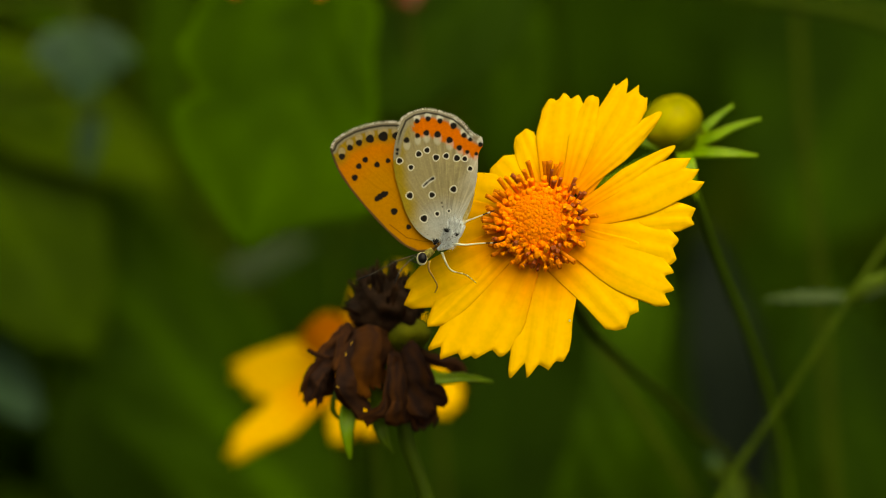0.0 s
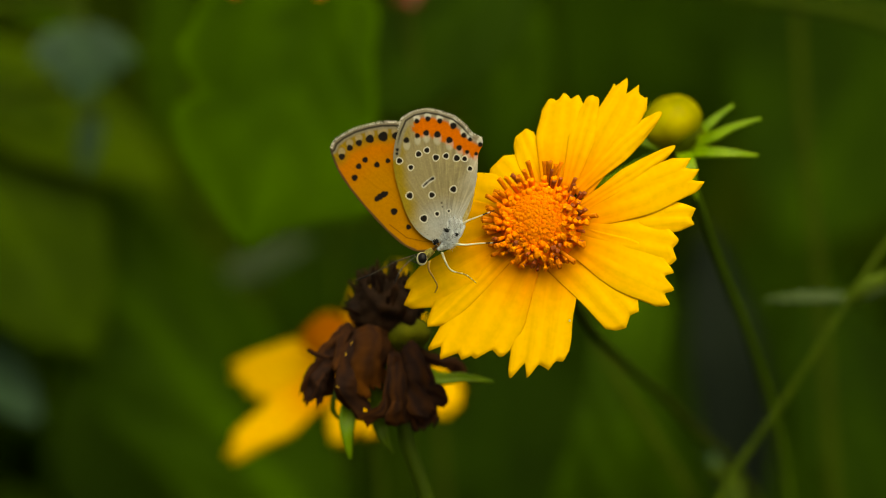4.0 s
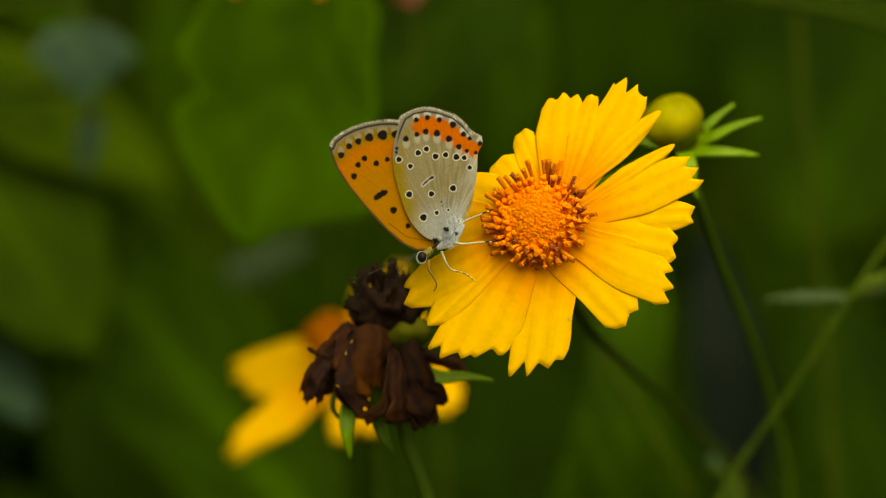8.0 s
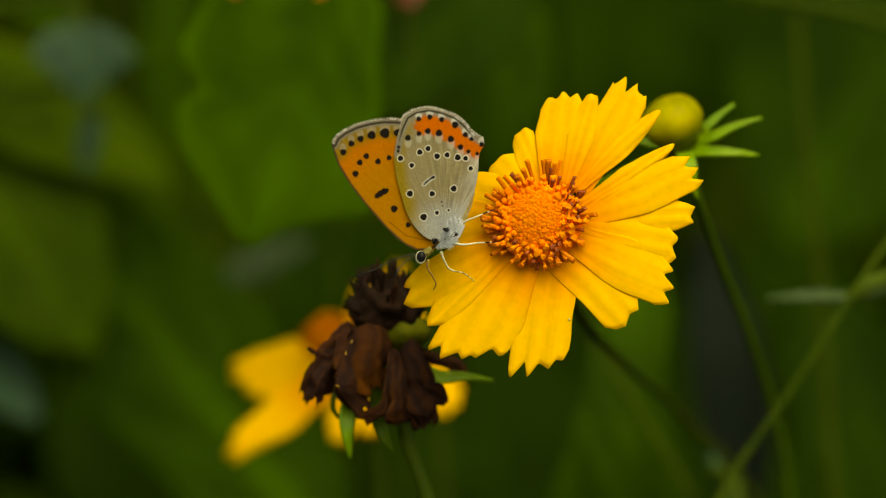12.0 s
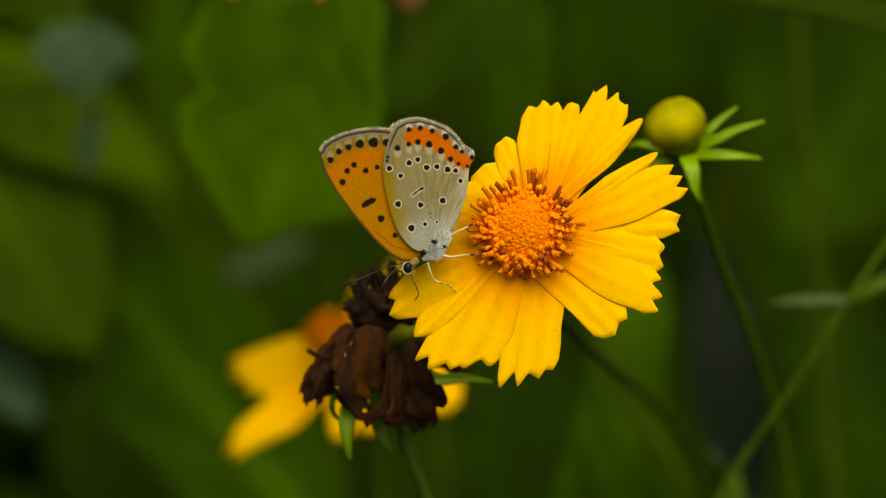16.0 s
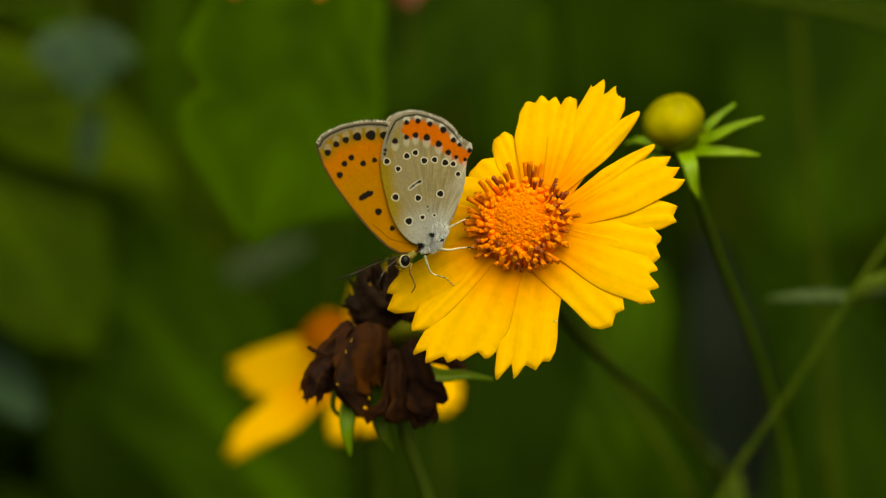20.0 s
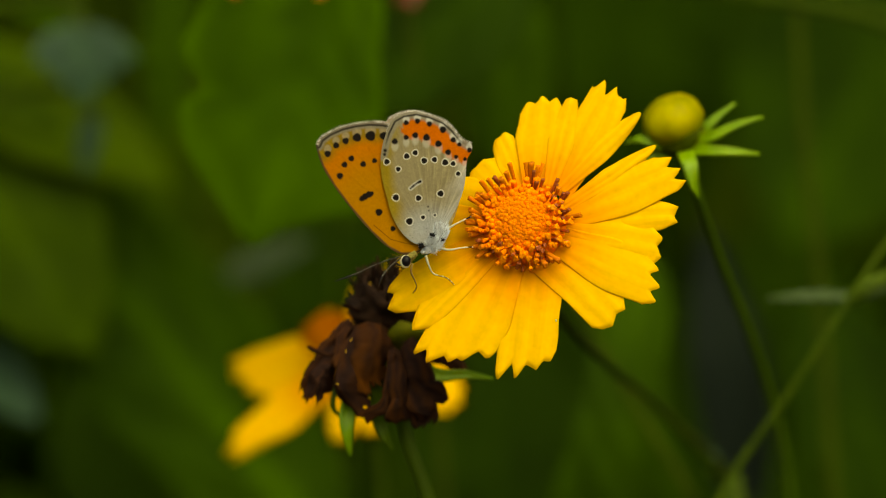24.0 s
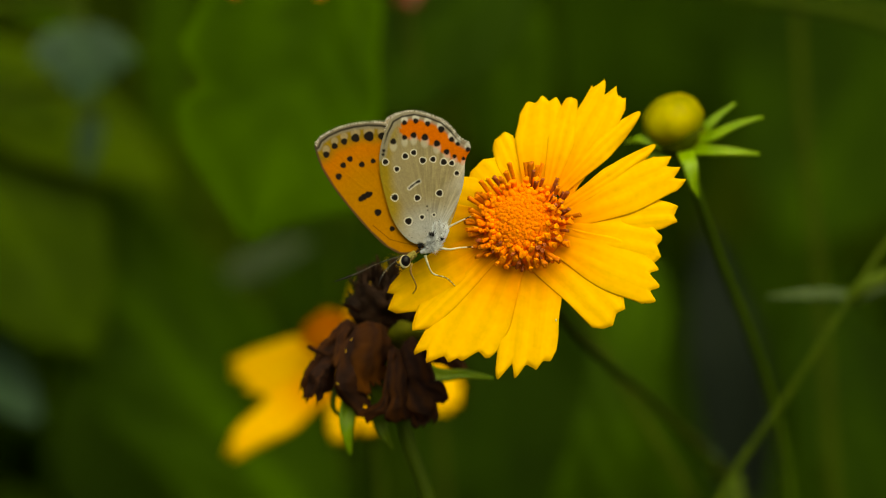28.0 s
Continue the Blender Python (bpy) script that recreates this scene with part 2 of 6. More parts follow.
# ---- leaves ----
def blade(name, base, tip, width, normal, mat, shape="oval", bend=0.12, wave=0.02, rows=30, cols=21, fold=0.1, sides=None, rib=0.5, margin=0.25, veins=9):
    """A leaf blade with a sunken midrib, raised side veins and a wavy edge. shape: heart, oval or lance; sides: instead
    of a shape, the half widths (share of the length, millimetres) on either side of the midrib. rib, margin: how much
    paler they are; margin also paints light on the rim."""
    base, tip = np.array(base, float), np.array(tip, float)
    ax = tip - base
    length = np.linalg.norm(ax)
    ax /= length
    nrm = unit(np.array(normal, float) - ax * np.dot(normal, ax))
    side = np.cross(ax, nrm)
    seed = random.random() * 50
    if sides:
        rows, cols = 56, 37
    grid, tone = [], []
    for i in range(rows):
        s = i / (rows - 1)
        if shape == "lance":
            w = math.sin(math.pi * min(1, 0.08 + s * 0.92)) ** 0.8 * (1.1 - 0.35 * s) + 0.02
        else:
            w = math.sin(math.pi * (0.03 + 0.965 * s) ** 0.85) ** 0.75 + 0.015
        row, tones = [], []
        for j in range(cols):
            a = 2 * j / (cols - 1) - 1
            half = w * width / 2
            if sides:
                line = sides[a > 0]
                half = float(np.interp(s, [q[0] for q in line], [q[1] for q in line])) / 1000 + 0.0002
            edge = 1 + 0.05 * noise.noise((s * 6, a * 2, seed))
            p = base + ax * (s * length) + side * (a * half * edge)
            lift = -bend * length * (s - 0.4) ** 2 + fold * abs(a) * half
            vein = math.sin(math.pi * veins * (s - 0.35 * abs(a)))
            lift += wave * length * noise.noise((s * 3, a * 1.6, seed + 9)) + 0.005 * length * vein
            row.append(p + nrm * lift)
            pale = rib * math.exp(-(a * half / (0.020 * length)) ** 2) + 0.22 * rib * max(0.0, vein) ** 6 + margin * float(smooth(0.86, 1.0, abs(a)))
            pale += 0.30 * noise.noise((s * 4, a * 2.5, seed + 3)) + 0.12 * noise.noise((s * 17, a * 9, seed + 5))
            tones.append((1 + 1.05 * pale, 1 + pale, 1 + 0.6 * pale))
        grid.append(row)
        tone.append(tones)
    return sheet(name, grid, 0.0006, mat, np.maximum(tone, 0.2))


def leaf_plant(name, base, tip, width, normal, mat, label, shape="oval", root=None, category="leaf", group="", stalk=0.0016, **kw):
    """One leaf on its own stalk that rises from the ground."""
    # the stalk comes up well to the side of the open view
    side = 1 if base[0] > 0 else -1
    reach = 0.14 * (0.45 + base[1]) + 0.07
    root = np.array(root if root is not None else (side * max(reach, abs(base[0]) + 0.02), base[1] + 0.06, 0.0), float)
    ob = thing(name, root, label, category, group)
    b, t = np.array(base) - root, np.array(tip) - root
    high = max(b[2], t[2])
    if b[2] < t[2]:
        ob.location = root = np.array((base[0], base[1] + 0.03, 0.0))
        b, t = np.array(base) - root, np.array(tip) - root
    way = [(0.0, 0.0, b[2] * 0.4), (b[0] * 0.4, b[1] * 0.4, b[2] * 0.75)]
    if b[2] > t[2]:
        way = [(0.0, 0.0, high * 0.6), (b[0] * 0.25, b[1] * 0.2, high * 0.97), (b[0] * 0.75, b[1] * 0.7, high * 1.0 + 0.004)]
    part("blade", blade("blade", b, t, width, normal, mat, shape, **kw), ob)
    into = b + (t - b) * 0.06 + unit(normal) * -0.001
    part("leaf_stalk", tube("leaf_stalk", [(0, 0, -0.01), *way, b, into], [stalk * 1.4, stalk, stalk * 0.7], M_STEM), ob)
    return ob


# ---- setting ----
def ground():
    n = 60
    xs = np.sign(np.linspace(-1, 1, n)) * np.abs(np.linspace(-1, 1, n)) ** 6 * 1500
    verts = [(x, y, -0.002 + 0.006 * noise.noise((x * 9, y * 9, 0)) * (abs(x) < 3 and abs(y) < 3)) for y in xs for x in xs]
    faces = [(j * n + i, j * n + i + 1, (j + 1) * n + i + 1, (j + 1) * n + i) for j in range(n - 1) for i in range(n - 1)]
    return tagged(new("ground", mesh_of("ground", verts, faces, M_SOIL)), "dark bare soil under the garden plants", "ground", kind="structure")


def undergrowth(name, count, xr, yr, zr, size, mat, label, seed):
    """Dense foliage that nobody could count, one mesh of many bent, pointed leaves."""
    rnd = np.random.RandomState(seed)
    shape = [(0, -1), (0.42, -0.55), (0.5, 0), (0.3, 0.55), (0, 1), (-0.3, 0.55), (-0.5, 0), (-0.42, -0.55), (0, 0)]
    verts, faces = [], []
    for k in range(count):
        # thinning and sinking towards its outer edges, with an uneven top
        x = (xr[0] + xr[1]) / 2 + (xr[1] - xr[0]) / 2 * float(np.clip(rnd.normal(0, 0.5), -1.6, 1.6))
        y = (yr[0] + yr[1]) / 2 + (yr[1] - yr[0]) / 2 * float(np.clip(rnd.normal(0, 0.55), -1.3, 1.6))
        far_out = max(0.0, abs(x - (xr[0] + xr[1]) / 2) / ((xr[1] - xr[0]) / 2) - 0.55)
        top = zr[0] + (zr[1] - zr[0]) * (1 + 0.35 * noise.noise((x * 2.2, y * 2.2, seed)) - 0.55 * far_out)
        c = np.array([x, y, zr[0] + (top - zr[0]) * rnd.uniform() ** 0.9])
        ax = unit(rnd.normal(size=3) * (1, 0.6, 0.9) + (0, -0.2, -0.5))
        nr = unit(rnd.normal(size=3) * 0.7 + (0, -0.5, 0.7))
        nr = unit(nr - ax * np.dot(nr, ax))
        sd = np.cross(ax, nr)
        s = size * rnd.uniform(0.6, 1.3)
        o = len(verts)
        for u, v in shape:
            verts.append(c + sd * (u * s * 0.8) + ax * (v * s * 0.6) - nr * (s * (0.25 * v * v - 0.18 * abs(u))))
        for i in range(8):
            faces.append((o + 8, o + i, o + (i + 1) % 8))
    return tagged(new(name, mesh_of(name, verts, faces, mat)), label, "foliage", kind="stuff")


ground()
undergrowth("far_foliage", 5200, (-1.3, 1.3), (1.2, 1.9), (0.0, 1.15), 0.11, M_UNDER, "dense dark green garden foliage in the shade", 3)
undergrowth("low_foliage", 1500, (-0.9, 0.9), (0.6, 1.2), (0.0, 0.24), 0.07, M_UNDER, "low dark green leaves close to the soil", 4)
undergrowth("side_foliage", 900, (-1.5, -0.65), (0.0, 1.2), (0.0, 0.45), 0.08, M_UNDER, "green garden foliage beside the flowers", 5)
undergrowth("side_foliage", 900, (0.65, 1.5), (0.0, 1.2), (0.0, 0.45), 0.08, M_UNDER, "green garden foliage beside the flowers", 6)

undergrowth("garden_foliage", 2600, (-3.2, 3.2), (1.6, 4.2), (0.0, 0.7), 0.15, M_UNDER, "garden plants growing further back", 8)
undergrowth("low_foliage", 1600, (-2.6, 2.6), (-2.6, -0.9), (0.0, 0.2), 0.09, M_UNDER, "low green leaves on the soil", 9)


def added_shade_shrub():
    """A tall shrub out of view, added beside and behind the flowers; its branches arch over and shade the ground behind
    them.
    """
    shrub = thing("unseen_shade_shrub", (0, 0.85, 0), "tall unseen green shrub added to shade the ground with arching branches", "shrub")
    crown = undergrowth("crown", 420, (-1.3, 1.3), (0.14, 0.8), (0.62, 1.05), 0.09, M_UNDER, "unseen overhanging green leaves added to shade the background", 7)
    crown.parent = shrub
    crown.location = (0, -0.85, 0)
    for x, lean, reach in ((-0.95, -0.25, 0.25), (-0.7, 0.10, 0.55), (-0.5, 0.30, 0.45), (0.5, -0.32, 0.50), (0.72, -0.08, 0.35), (0.95, 0.25, 0.55)):
        way = [(x, 0.1, -0.02), (x * 1.02, 0.06, 0.45), (x + lean * 0.4, -0.08, 0.80), (x + lean, -reach, 0.93)]
        branch = part("branch", tube("branch", way, [0.011, 0.008, 0.005, 0.002], M_BARK, 8, 8, rough=0.2), shrub)
        for k, (u, d) in enumerate(((0.62, 0.22), (0.78, -0.20), (0.9, 0.16))):
            p = np.array(way[2]) + (np.array(way[3]) - np.array(way[2])) * (u - 0.5) * 2
            q = p + (d, -0.10, 0.05 + 0.02 * k)
            part("twig", tube("twig", [p, (p + q) / 2 + (0, 0, 0.02), q], [0.003, 0.001], M_BARK, 6, 4), branch)
    return shrub


# unseen foliage overhead, added only to darken what lies behind the flowers
added_shade_shrub()

# ---- the leaves behind the flowers ----
# the strong margin paints the light along the heart leaf's rim
heart_leaf = leaf_plant("heart_shaped_leaf", (-0.0193, 0.14, 0.45255), (-0.03414, 0.125, 0.4001), 0.04196, (0.05, -0.86, 0.5), M_LEAF, "large soft green heart-shaped leaf with a notched edge and pointed tip", bend=-0.05, fold=-0.05, wave=0.03, sides=(((0, 5.2), (0.1, 10.0), (0.25, 11.7), (0.5, 15.7), (0.66, 19.9), (0.736, 19.9), (0.798, 16.8), (0.841, 11.1), (0.889, 5.7), (0.951, 2.5), (1, 0.0)), ((0, 9.4), (0.1, 18.9), (0.247, 22.8), (0.37, 23.3), (0.43, 22.2), (0.475, 18.9), (0.5, 17.6), (0.525, 18.0), (0.57, 21.2), (0.609, 21.6), (0.697, 18.7), (0.775, 14.7), (0.876, 9.1), (0.967, 3.6), (1, 0.0))), rib=0.12, margin=0.6)
leaf_plant("broad_leaf", (0.01687, 0.2, 0.46136), (-0.01664, 0.2, 0.42785), 0.02773, (0.1, -0.85, 0.45), M_LEAF_DEEP_SHADE, "soft green leaf half hidden by a larger one", bend=0.05, fold=0.04)
# lit, half-shaded and dark copies of one green paint the light here
leaf_plant("broad_leaf", (-0.02453, 0.3, 0.3268), (-0.11387, 0.3, 0.43613), 0.04267, (0.1, -0.95, 0.3), M_LEAF_DARK, "broad olive green leaf with a pale midrib, half shade in its colour", bend=0.05, fold=0.05, rib=0.9)
leaf_plant("broad_leaf", (-0.11862, 0.28, 0.44455), (-0.06281, 0.28, 0.4160), 0.03634, (0.1, -0.62, 0.78), M_LEAF_LIT, "broad hanging olive green leaf, half shade put into its colour", bend=0.05)
leaf_plant("long_leaf", (-0.11032, 0.26, 0.45819), (-0.06425, 0.26, 0.44304), 0.00656, (0.1, -0.6, 0.8), M_LEAF_DARK, "long hanging olive green leaf, half shade put into its colour", "lance", bend=0.03, stalk=0.0007)
leaf_plant("broad_leaf", (-0.12211, 0.27, 0.44109), (-0.07859, 0.27, 0.37709), 0.04608, (0.1, -0.85, 0.5), M_LEAF_MID, "broad hanging olive green leaf, half shade put into its colour")
leaf_plant("broad_leaf", (-0.06377, 0.31, 0.47174), (-0.06742, 0.31, 0.42446), 0.01297, (0.1, -0.8, 0.55), M_LEAF_DARK, "dull green hanging leaf, half shade put into its colour", bend=0.04)
leaf_plant("broad_leaf", (-0.06376, 0.34, 0.44508), (-0.075, 0.34, 0.38329), 0.02107, (0.1, -0.8, 0.5), M_LEAF_MID, "dull green hanging leaf, half shade put into its colour")
# the darker greens from here on stand for deeper shade on the leaves
leaf_plant("broad_leaf", (-0.05824, 0.45, 0.38096), (-0.02624, 0.45, 0.31696), 0.03840, (0.1, -0.8, 0.5), M_LEAF_DEEP_SHADE, "large leaf with deep shade painted into its green")
leaf_plant("broad_leaf", (-0.08174, 0.5, 0.30897), (-0.09863, 0.5, 0.3799), 0.05742, (0.1, -0.8, 0.5), M_LEAF_DEEP_SHADE, "large leaf with deep shade painted into its green")
leaf_plant("broad_leaf", (-0.0278, 0.4, 0.40922), (-0.03385, 0.4, 0.36993), 0.03627, (0.1, -0.85, 0.3), M_LEAF_DEEP_SHADE, "dark green leaf behind the withered head")
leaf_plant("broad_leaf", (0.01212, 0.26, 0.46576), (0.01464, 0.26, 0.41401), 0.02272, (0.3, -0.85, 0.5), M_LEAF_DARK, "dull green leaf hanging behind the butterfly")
leaf_plant("broad_leaf", (0.03651, 0.18, 0.34187), (0.03819, 0.18, 0.40011), 0.01680, (-0.15, -1.0, 0.12), M_LEAF_DARK, "green leaf standing behind the yellow flower", bend=0.4, rib=0.1, margin=0.1, sides=(((0, 16.8), (0.2, 14.6), (0.4, 10.3), (0.6, 9.0), (0.8, 7.4), (0.92, 5.6), (1, 0.0)), ((0, 10.1), (0.2, 10.1), (0.45, 6.9), (0.6, 6.3), (0.8, 6.9), (0.92, 5.4), (1, 0.0))))
leaf_plant("broad_leaf", (0.1088, 0.3, 0.3348), (0.08747, 0.3, 0.39213), 0.02933, (-0.1, -0.95, 0.3), M_LEAF_DEEP_SHADE, "large leaf with deep shade painted into its green")
# dark blade added in place of the shaded gap between the leaves
leaf_plant("broad_leaf", (0.07571, 0.33, 0.33358), (0.06462, 0.33, 0.40569), 0.01830, (0.0, -0.9, 0.3), M_SHADED_GAP, "dark blue-green leaf standing in for a shaded gap", rib=0.1, margin=0.0)
leaf_plant("broad_leaf", (0.13822, 0.48, 0.48283), (0.09856, 0.45, 0.40176), 0.07605, (0.1, -0.8, 0.5), M_LEAF_DARK, "large leaf with deep shade painted into its green")
leaf_plant("broad_leaf", (0.01451, 0.4, 0.32157), (0.01148, 0.4, 0.38202), 0.05138, (0.1, -0.8, 0.5), M_LEAF_DEEP_SHADE, "dark green leaf low behind the withered head")
leaf_plant("broad_leaf", (0.05973, 0.55, 0.52462), (0.0704, 0.55, 0.40373), 0.06400, (0.1, -0.85, 0.5), M_LEAF_DARK, "large leaf with deep shade painted into its green")
leaf_plant("broad_leaf", (-0.15475, 0.72, 0.54165), (-0.14851, 0.72, 0.39605), 0.09568, (0.1, -0.75, 0.6), M_LEAF_FILL, "broad green leaf far back in the shade", rib=0.15, margin=0.05)
leaf_plant("broad_leaf", (-0.09685, 0.75, 0.54528), (-0.10112, 0.75, 0.39595), 0.09813, (0.1, -0.75, 0.6), M_LEAF_FILL, "broad green leaf far back in the shade", rib=0.15, margin=0.05)
leaf_plant("broad_leaf", (-0.02995, 0.72, 0.54165), (-0.02579, 0.72, 0.39605), 0.09568, (0.1, -0.75, 0.6), M_LEAF_FILL, "broad green leaf far back in the shade", rib=0.15, margin=0.05)
leaf_plant("broad_leaf", (0.03115, 0.75, 0.54528), (0.02475, 0.75, 0.39595), 0.09813, (0.1, -0.75, 0.6), M_LEAF_FILL, "broad green leaf far back in the shade", rib=0.15, margin=0.05)
leaf_plant("broad_leaf", (0.09485, 0.72, 0.54165), (0.09901, 0.72, 0.39605), 0.09568, (0.1, -0.75, 0.6), M_LEAF_FILL, "broad green leaf far back in the shade", rib=0.15, margin=0.05)
leaf_plant("broad_leaf", (0.16128, 0.75, 0.54528), (0.15701, 0.75, 0.39595), 0.09813, (0.1, -0.75, 0.6), M_LEAF_FILL, "broad green leaf far back in the shade", rib=0.15, margin=0.05)
leaf_plant("broad_leaf", (-0.07183, 0.66, 0.2818), (-0.08367, 0.66, 0.41204), 0.08683, (0.1, -0.75, 0.6), M_LEAF_FILL, "broad green leaf far back in the shade", rib=0.15, margin=0.05)
leaf_plant("broad_leaf", (-0.00892, 0.69, 0.2786), (-0.00486, 0.69, 0.41236), 0.08917, (0.1, -0.75, 0.6), M_LEAF_DARK, "broad green leaf far back in the shade", rib=0.15, margin=0.05)
leaf_plant("broad_leaf", (0.05446, 0.66, 0.2818), (0.06038, 0.66, 0.41204), 0.08683, (0.1, -0.75, 0.6), M_LEAF_DARK, "broad green leaf far back in the shade", rib=0.15, margin=0.05)
leaf_plant("broad_leaf", (0.12282, 0.69, 0.2786), (0.11876, 0.69, 0.41236), 0.08917, (0.1, -0.75, 0.6), M_LEAF_DARK, "broad green leaf far back in the shade", rib=0.15, margin=0.05)
# patches of sky sheen, each made as a leaf coloured grey-blue
GREY = "leaf with the sky's pale grey-blue sheen painted in"
leaf_plant("sky_sheen_leaf", (-0.07611, 0.22, 0.44776), (-0.07552, 0.22, 0.43049), 0.02263, (0.1, -0.6, 0.8), M_LEAF_SKY_SHEEN, GREY, group="grey-blue leaves", sides=(((0, 1.2), (0.12, 7.4), (0.45, 11.3), (0.62, 7.1), (0.8, 3.3), (1, 0.0)), ((0, 1.8), (0.15, 8.3), (0.4, 11.0), (0.6, 7.1), (0.8, 3.6), (1, 0.0))))
leaf_plant("sky_sheen_leaf", (-0.07593, 0.24, 0.43018), (-0.07777, 0.24, 0.41607), 0.00540, (0.1, -0.6, 0.8), M_LEAF_SKY_SHEEN, GREY, group="grey-blue leaves")
leaf_plant("sky_sheen_leaf", (-0.05604, 0.34, 0.39171), (-0.03286, 0.34, 0.40225), 0.01124, (0.1, -0.6, 0.8), M_LEAF_SKY_SHEEN_DIM, GREY, group="grey-blue leaves", stalk=0.0005)
leaf_plant("sky_sheen_leaf", (-0.07402, 0.36, 0.39078), (-0.0481, 0.36, 0.3771), 0.01152, (0.1, -0.6, 0.8), M_LEAF_SKY_SHEEN_DIM, GREY, group="grey-blue leaves", stalk=0.0005)
leaf_plant("sky_sheen_leaf", (-0.11083, 0.28, 0.38066), (-0.09266, 0.28, 0.36055), 0.01557, (0.3, -0.7, 0.6), M_LEAF_SKY_SHEEN, GREY, group="grey-blue leaves")
leaf_plant("sky_sheen_leaf", (0.00334, 0.22, 0.45372), (0.00691, 0.22, 0.44895), 0.00286, (0.2, -0.7, 0.6), M_LEAF_SKY_SHEEN, GREY, group="grey-blue leaves")
leaf_plant("sky_sheen_leaf", (0.05141, 0.15, 0.35829), (0.0512, 0.15, 0.36171), 0.00192, (0.2, -0.7, 0.6), M_LEAF_SKY_SHEEN, GREY, group="grey-blue leaves")
narrow_leaf = leaf_plant("narrow_leaf", (0.0697, 0.09, 0.39194), (0.0551, 0.09, 0.39165), 0.00250, (-0.1, -0.7, 0.7), M_NARROW, "narrow green leaf with a pale sheen painted in", "lance", bend=0.03, wave=0.02, rib=0.5, margin=0.0)
leaf_plant("narrow_leaf", (0.0837, 0.1, 0.39716), (0.06923, 0.1, 0.39052), 0.00430, (-0.1, -0.6, 0.75), M_NARROW, "narrow green leaf with a pale sheen painted in", "lance", bend=0.03, wave=0.02, rib=0.4, margin=0.0)


def bare_stem(points, radius, mat, label):
    root = points[0]
    ob = thing("stem", root, label, "stem")
    pts = [np.array(p) - np.array(root) for p in points]
    part("stalk", tube("stalk", pts, [radius * 1.2, radius, radius * 0.8], mat), ob)
    part("node", tube("node", [pts[-2] - (0, 0, radius), pts[-2] + (0, 0, radius)], [radius, radius * 1.35, radius], mat, per=3), ob)
    return ob


bare_stem([(0.08043, 0.2, 0), (0.07719, 0.2, 0.39087), (0.07407, 0.2, 0.42207), (0.07176, 0.2, 0.46483)], 0.0010, M_STEM_DIM, "thin upright green stem")
bare_stem([(0.04337, 0.09, 0), (0.0455, 0.087, 0.29), (0.04337, 0.085, 0.35064), (0.04908, 0.085, 0.36253), (0.05647, 0.083, 0.37356), (0.06464, 0.08, 0.3869), (0.07689, 0.08, 0.40528)], 0.0006, M_STEM, "thin slanting green stem")
bare_stem([(0.05931, 0.15, 0), (0.05717, 0.15, 0.28704), (0.04811, 0.15, 0.35104), (0.03904, 0.15, 0.36597), (0.03051, 0.15, 0.37984), (0.02411, 0.15, 0.39157)], 0.0008, M_STEM_DIM, "thin green stem below the yellow flower")
bare_stem([(0.00185, 0.2, 0), (0.00069, 0.2, 0.34696), (-0.0022, 0.2, 0.38163), (-0.00277, 0.2, 0.41629), (-0.00913, 0.2, 0.45789)], 0.0009, M_STEM_DARK, "thin dark stem among the leaves")


# ---- orange blossoms above ----
def blossom(at, size, mat, label):
    ob = thing("small_blossom", (at[0], at[1], 0), label, "flower", "small blossoms")
    for k in range(5):
        a = k * 2 * math.pi / 5
        d = np.array((math.cos(a), 0.2 * math.sin(a * 2), math.sin(a)))
        c = np.array((0, 0, at[2]))
        part("petal", blade("petal", c + d * size * 0.2, c + d * size, size * 0.7, (0, -1, 0.2), mat, rows=8, cols=5), ob)
    part("stalk", tube("stalk", [(0.01, 0.26, -0.01), (0.012, 0.24, at[2] * 0.8), (0.006, 0.12, at[2] + 0.05), (0, 0.02, at[2] + 0.015), (0, 0.001, at[2])], [0.001, 0.0008], M_STEM, 6), ob)


blossom((-0.03729, 0.12, 0.4462), 0.0011, M_BLOSSOM, "small orange blossom on a thin stalk")
blossom((-0.02209, 0.12, 0.4460), 0.0011, M_BLOSSOM, "small orange blossom on a thin stalk")
blossom((-0.00651, 0.16, 0.44931), 0.0034, M_BLOSSOM_RED, "small rust-red blossom on a thin stalk")

